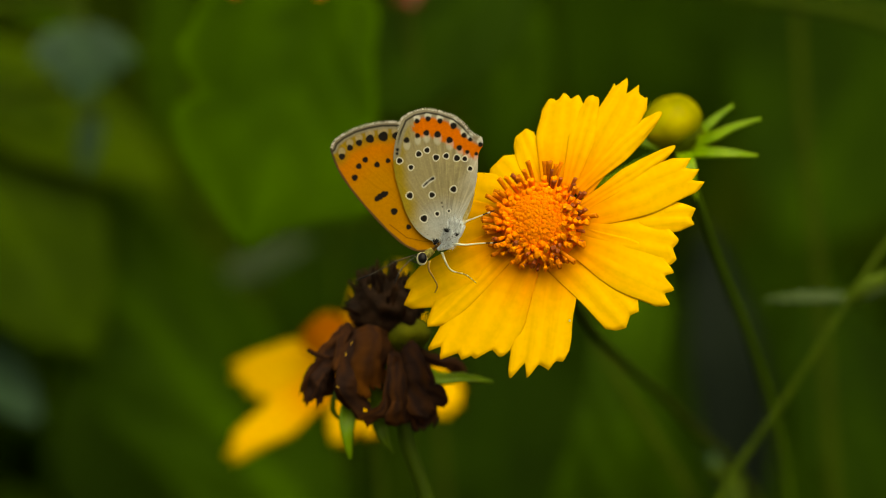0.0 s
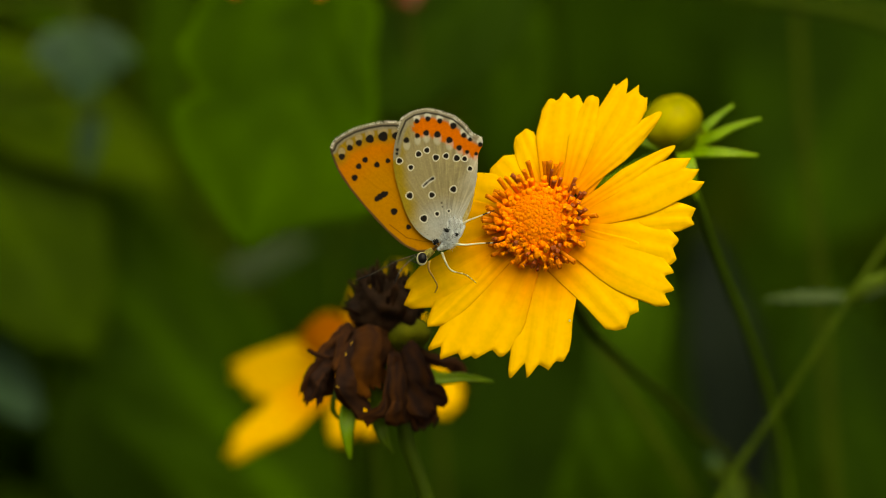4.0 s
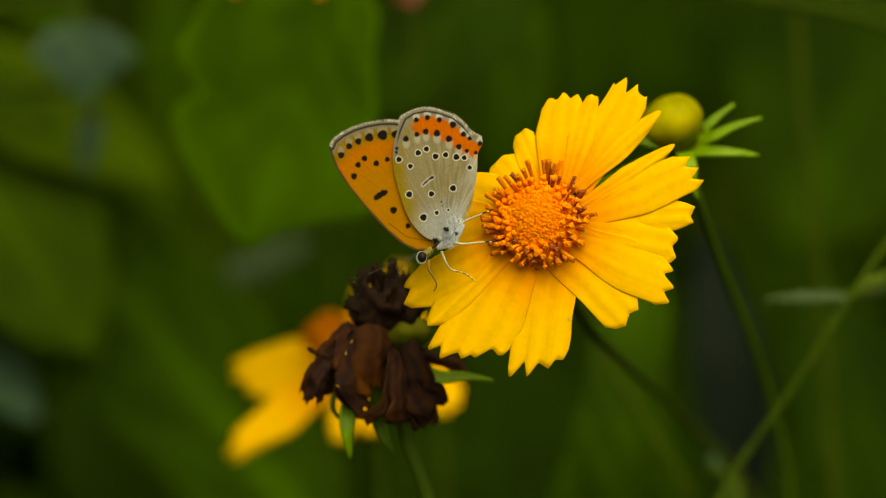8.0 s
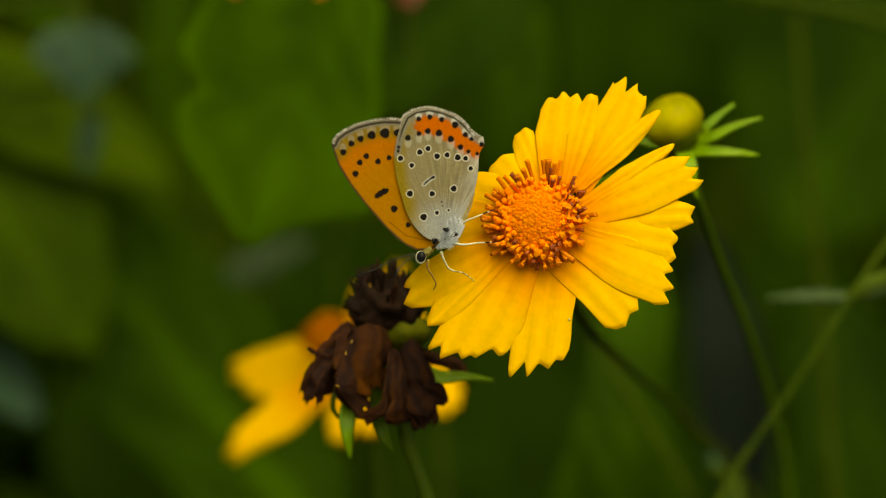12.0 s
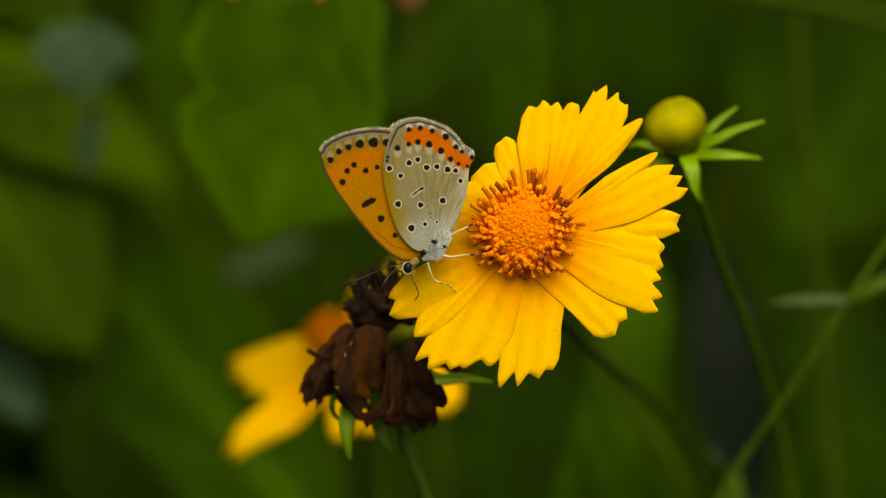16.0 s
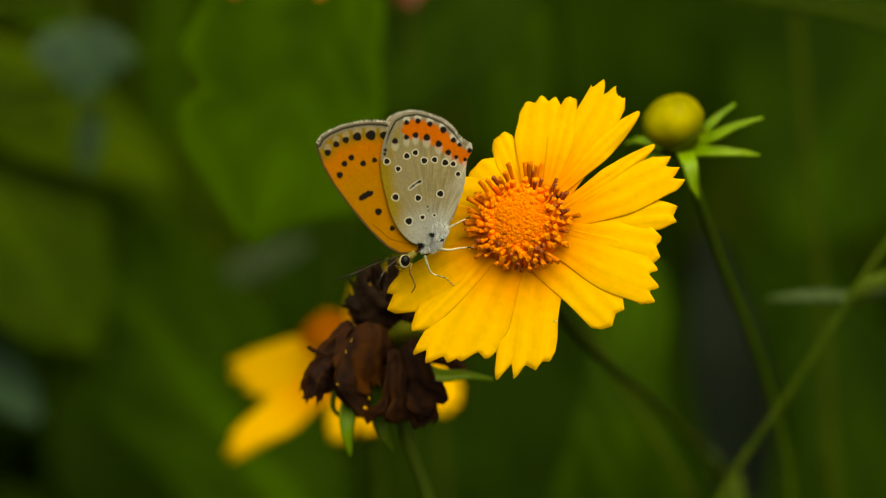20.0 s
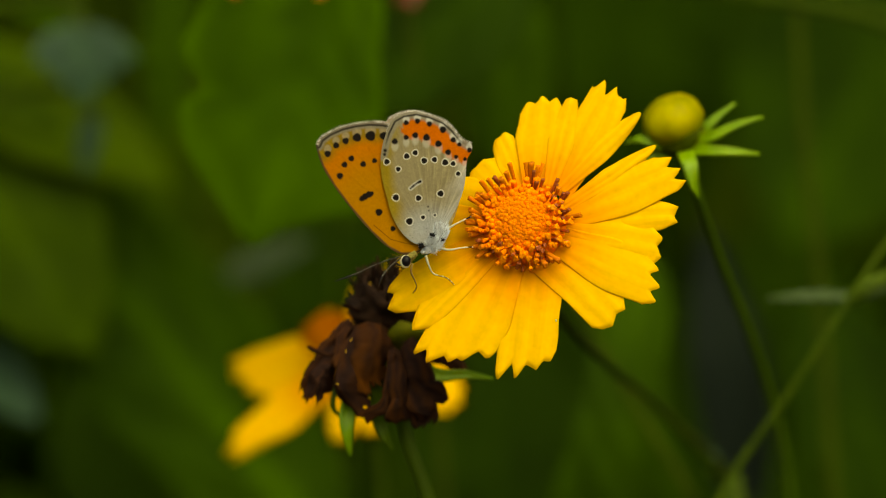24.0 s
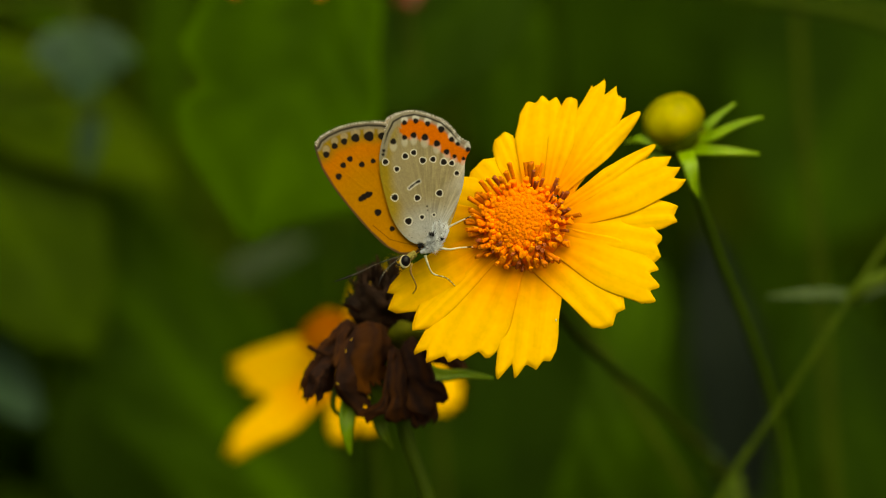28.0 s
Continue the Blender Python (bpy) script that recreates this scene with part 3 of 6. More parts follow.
# ---- flower pieces ----
def petal_mesh(base, tip, width, teeth, amp, env=0.10, skew=0.0, layer=0.0, droop=0.6, cup=0.22, rows=18, cols=25, warm=1.0, taper=0.13, ends=None, root=0.55):
    """A ray floret, in millimetres in the flower's plane (across, up): broad, ribbed lengthwise, toothed at the tip;
    ends gives the length at points across it, for a petal whose teeth differ."""
    b, t = np.array(base, float), np.array(tip, float)
    ax = t - b
    b = b - ax / np.hypot(*ax) * 1.3
    ax = t - b
    length = np.hypot(*ax)
    ax /= length
    sd = np.array((ax[1], -ax[0]))
    seed = random.random() * 90
    ph = random.uniform(-0.15, 0.15)
    grid, tone = [], []
    for i in range(rows):
        s = i / (rows - 1)
        w = width / 2 * (root + (1 - root) * float(smooth(0, 0.62, s))) * (1 - taper * float(smooth(0.55, 1, s)))
        for_row, tone_row = [], []
        for j in range(cols):
            a = 2 * j / (cols - 1) - 1
            saw = abs(((a + 1) / 2 * teeth + ph) % 1 - 0.5) * 2
            end = 1 - amp * 1.35 * saw ** 1.0 * (0.75 + 0.5 * noise.noise((a * 3, seed, 1))) - env * abs(a) ** 2.2 + skew * a
            if ends:
                end = float(np.interp(a, [e[0] for e in ends], [e[1] for e in ends]))
            along = s * length * (1 + (end - 1) * float(smooth(0.25, 1.0, s)))
            side_in = 1 - 0.06 * noise.noise((s * 3, seed, 4 + (a > 0)))
            p = b + ax * along + sd * (a * w * side_in)
            depth = 0.6 * layer + droop * s * s + cup * a * a * (0.3 + s) + 0.045 * math.cos(a * math.pi * 3.0 + ph) * (0.4 + 0.6 * s)
            depth += 0.27 * noise.noise((s * 2.0, a * 1.1, seed))
            depth += 0.3 * p[1] - 0.18 * p[0]
            for_row.append((p[0] / 1000, depth / 1000, p[1] / 1000))
            g = float(smooth(0.04, 0.66, s + 0.05 * noise.noise((a * 7, seed, s))))
            rib = 0.5 + 0.5 * math.cos(a * math.pi * 3.0 + ph)
            hot, cool = np.array((0.84, 0.30, 0.002)), np.array((0.85, 0.492, 0.002))
            col = hot * (1 - g) * warm + cool * (g + (1 - g) * (1 - warm))
            tone_row.append(col * (0.90 + 0.10 * rib + 0.06 * noise.noise((a * 12, s * 3, seed))))
        grid.append(for_row)
        tone.append(tone_row)
    return sheet("petal", grid, 0.00014, M_PETAL, tone)


def floret_mesh(name, height, radius, flare, mat, segs=7):
    """A tubular disc floret: a narrow tube that widens to a lobed mouth."""
    prof = [(0, 0.7), (0.35, 0.8), (0.75, 1.0), (0.90, flare), (1.0, flare * 0.85), (0.99, flare * 0.4), (0.95, 0.1)]
    verts, faces = [], []
    for h, r in prof:
        for k in range(segs):
            a = 2 * math.pi * k / segs
            lobe = 1 + (0.34 * math.cos(a * 3.5) if h > 0.9 else 0)
            verts.append((r * radius * lobe * math.cos(a), r * radius * lobe * math.sin(a), h * height))
    for i in range(len(prof) - 1):
        for k in range(segs):
            a, b = i * segs + k, i * segs + (k + 1) % segs
            faces.append((a, b, b + segs, a + segs))
    faces.append(tuple(range((len(prof) - 1) * segs, len(prof) * segs)))
    return mesh_of(name, verts, faces, mat)


def dome_mesh(name, radius, height, mat, rough=0.06, rings=14, segs=28, back=0.4):
    verts, faces = [], []
    for i in range(rings + 1):
        f = i / rings * (0.5 + back * 0.5) * math.pi
        for k in range(segs):
            a = 2 * math.pi * k / segs
            q = 1 + rough * noise.noise((math.cos(a) * 3, math.sin(a) * 3, f * 3))
            verts.append((radius * math.sin(f) * math.cos(a) * q, radius * math.sin(f) * math.sin(a) * q, height * math.cos(f) * q))
    for i in range(rings):
        for k in range(segs):
            a, b = i * segs + k, i * segs + (k + 1) % segs
            faces.append((a, a + segs, b + segs, b))
    return mesh_of(name, verts, faces, mat)


def bump_mesh(name, radius, height, mat, segs=7):
    """A closed floret bud: a small rounded, faintly ribbed knob."""
    verts, faces = [], []
    for h, r in ((0, 0.85), (0.45, 1.0), (0.8, 0.78), (1.0, 0.32)):
        for k in range(segs):
            a = 2 * math.pi * k / segs
            verts.append((r * radius * math.cos(a), r * radius * math.sin(a), h * height))
    for i in range(3):
        for k in range(segs):
            a, b = i * segs + k, i * segs + (k + 1) % segs
            faces.append((a, b, b + segs, a + segs))
    faces.append(tuple(range(3 * segs, 4 * segs)))
    return mesh_of(name, verts, faces, mat)


def floret_field(parent, centre, radius, height, normal, count, kinds, seed):
    """Florets on a dome in a spiral: knobs within, open ones about them, long rods that lean outwards at the rim."""
    rnd = random.Random(seed)
    q = Vector(normal).to_track_quat("Z", "Y").to_matrix().to_4x4()
    for k in range(count):
        f = math.sqrt((k + 0.5) / count)
        a = k * 2.399963 + rnd.uniform(-0.12, 0.12)
        r = radius * f
        z = height * (1 - f ** 2.4)
        lean = 6 + 56 * f ** 2.0 + rnd.uniform(-12, 12)
        if f > 0.86:
            if rnd.random() < 0.30:
                continue
            lean += rnd.uniform(-16, 8)
            me = kinds["brown"] if rnd.random() < (0.34 if math.cos(a) > 0.2 else 0.10) else kinds["outer"]
            sc = rnd.uniform(0.8, 1.3)
        elif f > 0.61:
            me, sc = kinds["knob" if "knob" in kinds and f < 0.75 else "mid"], rnd.uniform(0.7, 1.2)
            if rnd.random() < 0.07:
                me = kinds["brown"]
            lean += rnd.uniform(-18, 14)
            r += rnd.uniform(-0.03, 0.03) * radius
        else:
            me, sc = kinds["inner"], rnd.uniform(0.7, 1.1)
            r += rnd.uniform(-0.03, 0.03) * radius
            z -= rnd.uniform(0.0, 0.00035)
        # older, opened florets on the lower right side of the disc
        out = q.to_3x3() @ Vector((math.cos(a), math.sin(a), 0))
        if "open" in kinds and f > 0.6 and 0.55 * out.x - 0.83 * out.z > 0.15:
            pick = rnd.random()
            if pick < 0.42:
                me, sc = kinds["open"], rnd.uniform(0.8, 1.3)
            elif pick < 0.64:
                me, sc = kinds["brown"], rnd.uniform(0.55, 0.8)
        wide = rnd.uniform(0.75, 1.2)
        m = q @ Matrix.Translation((r * math.cos(a), r * math.sin(a), z)) @ Matrix.Rotation(a + rnd.uniform(-0.25, 0.25), 4, "Z") @ Matrix.Rotation(radians(lean), 4, "Y") @ Matrix.Diagonal((wide, wide, sc, 1))
        ob = part("floret", me, parent)
        ob.matrix_basis = Matrix.Translation(centre) @ m


def sepal(points, width, mat, normal=(0, -1, 0.3), name="sepal"):
    """A narrow green bract along a curve, keeled down the middle."""
    path = spline(points, 5)
    n = len(path)
    grid = []
    for i in range(n):
        s = i / (n - 1)
        d = unit(path[min(i + 1, n - 1)] - path[max(i - 1, 0)])
        sd = unit(np.cross(d, normal))
        w = width / 2 * (1.1 - 0.25 * s) * max(0.04, 1 - s ** 3.0)
        grid.append([path[i] + sd * (a * w) + np.array(normal) * (-0.12 * width * (1 - a * a)) for a in np.linspace(-1, 1, 7)])
    return sheet(name, grid, 0.0004, mat)


KINDS = {
    "outer": floret_mesh("floret_outer", 0.0026, 0.00036, 1.05, M_ROD),
    "brown": floret_mesh("floret_brown", 0.0020, 0.00030, 1.0, M_ANTHER),
    "mid": floret_mesh("floret_mid", 0.0015, 0.00040, 1.0, M_FLORET),
    "knob": bump_mesh("floret_knob", 0.00050, 0.0010, M_FLORET),
    "open": floret_mesh("floret_open", 0.0016, 0.00030, 1.45, M_OPEN),
    "inner": bump_mesh("floret_inner", 0.00046, 0.00034, M_FLORET_IN),
}
NORMAL = unit((-0.18, -1.0, 0.3))

# ---- the yellow flower on which the butterfly sits ----
FLOWER_ROOT = (0.06867, 0.13, 0)
HEAD_AT = (0.01248, 0, 0.40328)
flower = thing("yellow_flower", FLOWER_ROOT, "open golden yellow flower with toothed petals and an orange centre", "flower")
def cup_mesh(centre, normal, radius, depth):
    me = dome_mesh("flower_head", radius, depth, M_SEPAL_DULL, back=-0.1)
    me.transform(Matrix.Translation(centre) @ Vector(-np.array(normal)).to_track_quat("Z", "Y").to_matrix().to_4x4())
    return me


head = part("flower_head", cup_mesh(Vector((-0.0008, 0.0001, -0.00016)) - Vector(NORMAL) * 0.0012, NORMAL, 0.0058, 0.0050), flower, "open flower head on a green cup")
head.location = Vector(HEAD_AT) - Vector(FLOWER_ROOT)
STEM_TOP = Vector((0.01314, 0.009, 0.40171)) - Vector(FLOWER_ROOT)
flower_stem = part("stem", tube("stem", [(0, 0, -0.01), Vector((0.06881, 0.14, 0.2155)) - Vector(FLOWER_ROOT), Vector((0.06464, 0.15, 0.32437)) - Vector(FLOWER_ROOT), Vector((0.05564, 0.145, 0.35356)) - Vector(FLOWER_ROOT), Vector((0.0415, 0.125, 0.36892)) - Vector(FLOWER_ROOT), Vector((0.02768, 0.085, 0.3806)) - Vector(FLOWER_ROOT),
                        Vector((0.01751, 0.04, 0.39094)) - Vector(FLOWER_ROOT), STEM_TOP], [0.0011, 0.0009, 0.0007], M_STEM_DARK), flower, "slender dark green stem")

# base, tip, width, teeth, depth of teeth, roundness, slant, layer
PETALS = [
    ((0.85, 5.63), (1.93, 18.82), 7.2, 3, 0.07, 0.1, 0.04, 0.2),
    ((2.85, 6.43), (6.2, 18.9), 3.8, 2, 0.05, 0.28, 0.0, -0.1),
    ((4.43, 5.62), (12.21, 20.2), 6.72, 3, 0.08, 0.06, -0.03, 0.3),
    ((4.6, 5.5), (15.7, 16.2), 2.9, 1, 0.05, 0.22, -0.05, -0.1),
    ((5.1, 3.0), (17.9, 11.5), 2.7, 1, 0.05, 0.3, 0.0, 0.1),
    ((4.78, 1.2), (21.1, 8.29), 6.56, 3, 0.09, 0.03, 0.02, 0.2),
    ((4.78, 0.79), (21.04, 1.88), 5.12, 2, 0.07, 0.12, 0.0, 0.6),
    ((4.37, -0.41), (18.51, -2.65), 6.56, 2, 0.05, 0.08, 0.03, 0.3),
    ((3.56, -2), (17.85, -8.57), 7.52, 3, 0.08, 0.05, 0.06, 0.0),
    ((-4.79, 0.01), (-20.06, -0.38), 7.36, 3, 0.08, 0.08, 0.0, 0.2),
    ((-3.57, 2.82), (-13.61, 4.87), 6.40, 3, 0.08, 0.1, 0.0, 0.6),
    ((-2.77, 3.62), (-7.64, 8.91), 5.76, 2, 0.03, 0.1, 0.0, 0.3),
    ((-1.16, 5.23), (-4.4, 13.13), 4.00, 2, 0.03, 0.1, 0.05, 0.6),
]
for b, t, w, n, amp, env, skew, layer in PETALS:
    part("petal", petal_mesh(b, t, w, n, amp, env, skew, layer), head)
# the lower petals with uneven teeth: base, tip, width, layer, width at the base, length across the petal
for b, t, w, layer, root, ends in (
    ((2.5, -3.6), (11.85, -13.3), 6.4, 0.1, 1.2, ((-1, 0.86), (-0.6, 0.97), (-0.2, 0.94), (0.3, 1.0), (0.7, 0.96), (1, 0.88))),
    ((0.4, -4.8), (-1.2, -20.3), 8.2, 0.2, 1.05, ((-1, 0.80), (-0.85, 0.895), (-0.58, 0.90), (-0.39, 0.98), (-0.03, 0.943), (0.24, 1.05), (0.33, 1.07), (0.44, 0.943), (0.84, 1.08), (0.93, 1.10), (1, 1.02))),
    ((-4.0, -4.8), (-11.7, -19.3), 10.4, -0.1, 0.62, ((-1, 0.70), (-0.92, 0.80), (-0.8, 0.83), (-0.54, 0.805), (-0.26, 0.94), (-0.12, 0.93), (0.04, 1.0), (0.22, 0.965), (0.58, 1.09), (0.70, 0.98), (0.96, 1.075), (1, 1.05))),
    ((-5.6, -3.6), (-16.9, -14.7), 3.8, -0.6, 0.7, ((-1, 0.84), (-0.6, 0.92), (0, 1.0), (0.3, 0.97), (1, 0.82))),
    ((-6.0, -2.5), (-20.5, -11.2), 6.2, -0.4, 0.7, ((-1, 0.80), (-0.53, 0.97), (-0.17, 1.01), (0.28, 0.905), (0.5, 0.945), (0.72, 0.90), (1, 0.75))),
):
    part("petal", petal_mesh(b, t, w, 2, 0.05, layer=layer, cols=37, taper=0.0, root=root, ends=ends), head)
back = Matrix.Translation(NORMAL * -0.0008) @ Vector(NORMAL).to_track_quat("Z", "Y").to_matrix().to_4x4()
disc = part("disc", dome_mesh("disc", 0.0062, 0.0045, M_RECEPT, 0.03), head, "dome of packed orange florets")
disc.matrix_basis = Matrix.Translation((-0.00111, 0.00025, 0.00016)) @ back
floret_field(head, Vector((-0.00111, 0.00025, 0.00016)) + Vector(NORMAL) * 0.0006, 0.0061, 0.0030, NORMAL, 295, KINDS, 11)


def floret_cushion(count, radius, height, seed):
    """The small closed florets packed between the larger ones, one mesh."""
    r = random.Random(seed)
    verts, faces = [], []
    for k in range(count):
        f = math.sqrt((k + 0.5) / count) * 0.72
        a = k * 2.399963 + r.uniform(-0.3, 0.3)
        x, y = radius * f * math.cos(a), radius * f * math.sin(a)
        z = height * (1 - f ** 2.4) + r.uniform(-0.0001, 0.0001)
        q = r.uniform(0.00030, 0.00040)
        o = len(verts)
        verts.append((x, y, z + q * 0.6))
        for h, w in ((0.42, 0.66), (0.0, 1.05), (-1.2, 0.8)):
            for j in range(6):
                b = j * math.pi / 3 + a
                verts.append((x + math.cos(b) * q * w, y + math.sin(b) * q * w, z + h * q))
        for j in range(6):
            n = (j + 1) % 6
            faces.append((o, o + 1 + j, o + 1 + n))
            faces.append((o + 1 + j, o + 7 + j, o + 7 + n, o + 1 + n))
            faces.append((o + 7 + j, o + 13 + j, o + 13 + n, o + 7 + n))
    return mesh_of("floret_cushion", verts, faces, M_FLORET_IN)


young = tagged(part("floret_cushion", floret_cushion(620, 0.0061, 0.0032, 21), head, "cushion of packed small orange closed florets"), kind="stuff")
young.matrix_basis = Matrix.Translation(Vector((-0.00111, 0.00025, 0.00016)) + Vector(NORMAL) * 0.0007) @ Vector(NORMAL).to_track_quat("Z", "Y").to_matrix().to_4x4()
speck = part("speck", dome_mesh("speck", 0.00014, 0.0002, M_WHITE, 0.3, 6, 8, back=0.9), head, "tiny pale speck at the petal's edge")
speck.matrix_basis = Matrix.Translation(Vector((0.00325, -0.00461, -0.01318)))


# ---- the blurred flower behind ----
OLD = floret_mesh("floret_old", 0.0016, 0.00036, 1.1, M_DISC_OLD)
REAR_KINDS = {"outer": OLD, "brown": OLD, "mid": OLD, "inner": OLD}
REAR_ROOT = (-0.00945, 0.18, 0)
rear = thing("yellow_flower", REAR_ROOT, "golden yellow flower with broad petals behind the withered head", "flower")
rear_head = part("flower_head", cup_mesh((0, 0.004, 0.001), (-0.2, -0.7, 0.6), 0.0060, 0.0060), rear, "open flower head on a green cup")
rear_head.matrix_basis = Matrix.Translation(Vector((-0.0151, 0.14, 0.37912)) - Vector(REAR_ROOT)) @ Matrix.Scale(1.073, 4)
for b, t, w, n, amp, env, skew, layer in [
    ((1.47, 0.59), (-23.37, -2.74), 10.56, 3, 0.10, 0.12, 0.05, 0.2),
    ((-3.91, -1.47), (-23.9, -16.4), 7.43, 3, 0.11, 0.16, -0.05, -0.1),
    ((-1.96, -0.98), (-15.64, 0), 8.80, 3, 0.06, 0.1, 0.05, 0.5),
    ((-1.96, -2.44), (-3.91, -14.18), 5.67, 2, 0.06, 0.16, 0, -0.3),
    ((0.98, -1.96), (1.47, -12.91), 5.48, 2, 0.06, 0.16, 0, -0.3),
    ((4.89, -0.98), (17.4, -7.04), 9.29, 3, 0.06, 0.14, 0, -0.2),
    ((3.0, 2.93), (10.6, 8.4), 5.0, 3, 0.06, 0.1, 0, 0.4),
    ((-4.4, 4.0), (-7.0, 8.4), 4.4, 3, 0.06, 0.1, 0, 4.0),
]:
    part("petal", petal_mesh(b, t, w, n, amp, env, skew, layer, 1.5, taper=0.22), rear_head)
# two petals that bend far back behind the withered head
for b, t, w in (((-0.2, 3.0), (-0.9, 13.4), 4.6), ((2.6, 3.6), (6.6, 17.4), 5.2)):
    part("petal", petal_mesh(b, t, w, 2, 0.06, 0.2, layer=1.0, droop=24.0, taper=0.3), rear_head)
rear_disc = part("disc", dome_mesh("disc", 0.0036, 0.0034, M_DISC_OLD), rear_head, "rusty orange domed centre")
rear_q = Matrix.Translation((-0.00520, -0.005, 0.00410)) @ Vector((-0.35, -0.45, 0.8)).to_track_quat("Z", "Y").to_matrix().to_4x4()
rear_disc.matrix_basis = rear_q
floret_field(rear_head, (-0.00520, -0.005, 0.00410), 0.0037, 0.0034, (-0.35, -0.45, 0.8), 70, REAR_KINDS, 12)
part("stem", tube("stem", [(0, 0, -0.01), (0.004, -0.02, 0.2), Vector((-0.01324, 0.151, 0.36592)) - Vector(REAR_ROOT), Vector((-0.01506, 0.1465, 0.37783)) - Vector(REAR_ROOT)], [0.0014, 0.001], M_STEM), rear)

# ---- the closed bud ----
BUD_ROOT = (0.06671, 0.14, 0)
bud = thing("flower_bud", BUD_ROOT, "closed yellow-green flower bud with spreading green sepals", "flower bud")


def from_bud(p):
    return Vector(p) - Vector(BUD_ROOT)


bud_body = part("bud", dome_mesh("bud", 0.0047, 0.0044, M_BUD, 0.03, 18, 32, back=0.98), bud, "round yellow-green bud, ribbed")
for v in bud_body.data.vertices:
    a = math.atan2(v.co.y, v.co.x)
    k = 1 + 0.018 * math.cos(a * 8)
    v.co.x *= k
    v.co.y *= k
bud_body.matrix_basis = Matrix.Translation(from_bud((0.03509, 0.035, 0.41968))) @ Vector((-0.45, -0.3, 0.84)).to_track_quat("Z", "Y").to_matrix().to_4x4() @ Matrix.Diagonal((1.01, 1.01, 0.87, 1))
cup = part("calyx", dome_mesh("calyx", 0.0043, 0.0034, M_CUP, 0.08, 12, 24, back=0.35), bud, "dark green cup under the bud")
cup.matrix_basis = Matrix.Translation(from_bud((0.0362, 0.036, 0.41771))) @ Vector((0.30, 0.15, -0.93)).to_track_quat("Z", "Y").to_matrix().to_4x4()
for pts, w in (
    ([(0.03897, 0.035, 0.4163), (0.0401, 0.034, 0.4185), (0.04182, 0.034, 0.42022), (0.04458, 0.035, 0.42225)], 0.00147),
    ([(0.03881, 0.033, 0.41657), (0.04087, 0.031, 0.41719), (0.04403, 0.03, 0.41869), (0.0483, 0.03, 0.41997)], 0.00164),
    ([(0.03812, 0.033, 0.41503), (0.04079, 0.03, 0.41493), (0.04394, 0.029, 0.41473), (0.04779, 0.03, 0.41434)], 0.00172),
    ([(0.03675, 0.033, 0.41485), (0.03738, 0.03, 0.41246), (0.03772, 0.03, 0.41033), (0.03865, 0.031, 0.40778)], 0.00224),
    ([(0.03501, 0.035, 0.41543), (0.03235, 0.034, 0.41626), (0.02983, 0.035, 0.41681), (0.02805, 0.037, 0.41636)], 0.00155),
    ([(0.03551, 0.036, 0.41512), (0.03249, 0.036, 0.41408), (0.02822, 0.037, 0.41221), (0.02317, 0.04, 0.40967)], 0.00172),
):
    part("sepal", sepal([from_bud(p) for p in pts], w, M_SEPAL), bud)
part("stem", tube("stem", [(0, 0, -0.01), from_bud((0.06723, 0.14, 0.2155)), from_bud((0.06537, 0.13, 0.32689)), from_bud((0.05983, 0.11, 0.36426)), from_bud((0.05241, 0.085, 0.38345)), from_bud((0.04291, 0.055, 0.40099)), from_bud((0.03868, 0.04, 0.41054)), from_bud((0.03723, 0.037, 0.4155))], [0.0012, 0.0009, 0.0008], M_STEM_FRESH), bud)

# ---- the withered flower head ----
DEAD_ROOT = (0.01015, 0.042, 0)
withered = thing("withered_flower", DEAD_ROOT, "withered dark brown flower head with curled dry petals", "flower")


def from_dead(p):
    return Vector(p) - Vector(DEAD_ROOT)


def dry_petal(points, width, seed, rust=0.3, crumple=0.0008, twist=0.6, taper=0.0):
    """A dried, pleated petal that hangs along a curve, with rolled edges and a torn end; rust: how red-brown it has stayed."""
    path = spline(points, 10)
    n = len(path)
    grid, tone = [], []
    for i in range(n):
        s = i / (n - 1)
        d = unit(path[min(i + 1, n - 1)] - path[max(i - 1, 0)])
        nr = unit(np.array((math.sin(seed + twist * s * 2) * 0.6, -1, 0.3 * math.cos(seed))))
        sd = unit(np.cross(d, nr))
        row, tones = [], []
        for a in np.linspace(-1, 1, 25):
            w = width / 2 * (0.6 + 0.5 * s) * (1 - taper * s) * (1 + 0.28 * noise.noise((s * 4, seed, a)))
            pleat = math.cos(a * 8.5 + 1.5 * noise.noise((s * 2, seed, 3)))
            fold = 0.05 * width * math.sin(a * 3 + seed * 3 + s * 2.5) + 0.014 * width * pleat
            p = path[i] + sd * (a * w * 0.9) + nr * (fold - 0.20 * width * a * a)
            p = p + d * (width * s ** 3 * (0.30 * noise.noise((a * 2.5, seed, 7)) + 0.20 * noise.noise((a * 9, seed, 8))))
            v = noise.noise_vector((p[0] * 330, p[1] * 330, p[2] * 330 + seed))
            f = noise.noise_vector((p[0] * 1100, p[1] * 1100, p[2] * 1100 + seed))
            row.append(p + np.array(v) * crumple * (0.4 + s) + np.array(f) * crumple * 0.32)
            k = rust * (0.45 + 0.55 * float(smooth(0.45, 1.0, s))) + 0.30 * noise.noise((s * 5, a * 3, seed + 11)) + 0.10 * pleat
            k = min(max(k, 0.0), 1.0)
            tones.append(np.array((0.033, 0.0165, 0.0125)) * (1 - k) + np.array((0.150, 0.048, 0.0045)) * k)
        grid.append(row)
        tone.append(tones)
    return sheet("withered_petal", grid, 0.00022, M_DRY, tone)


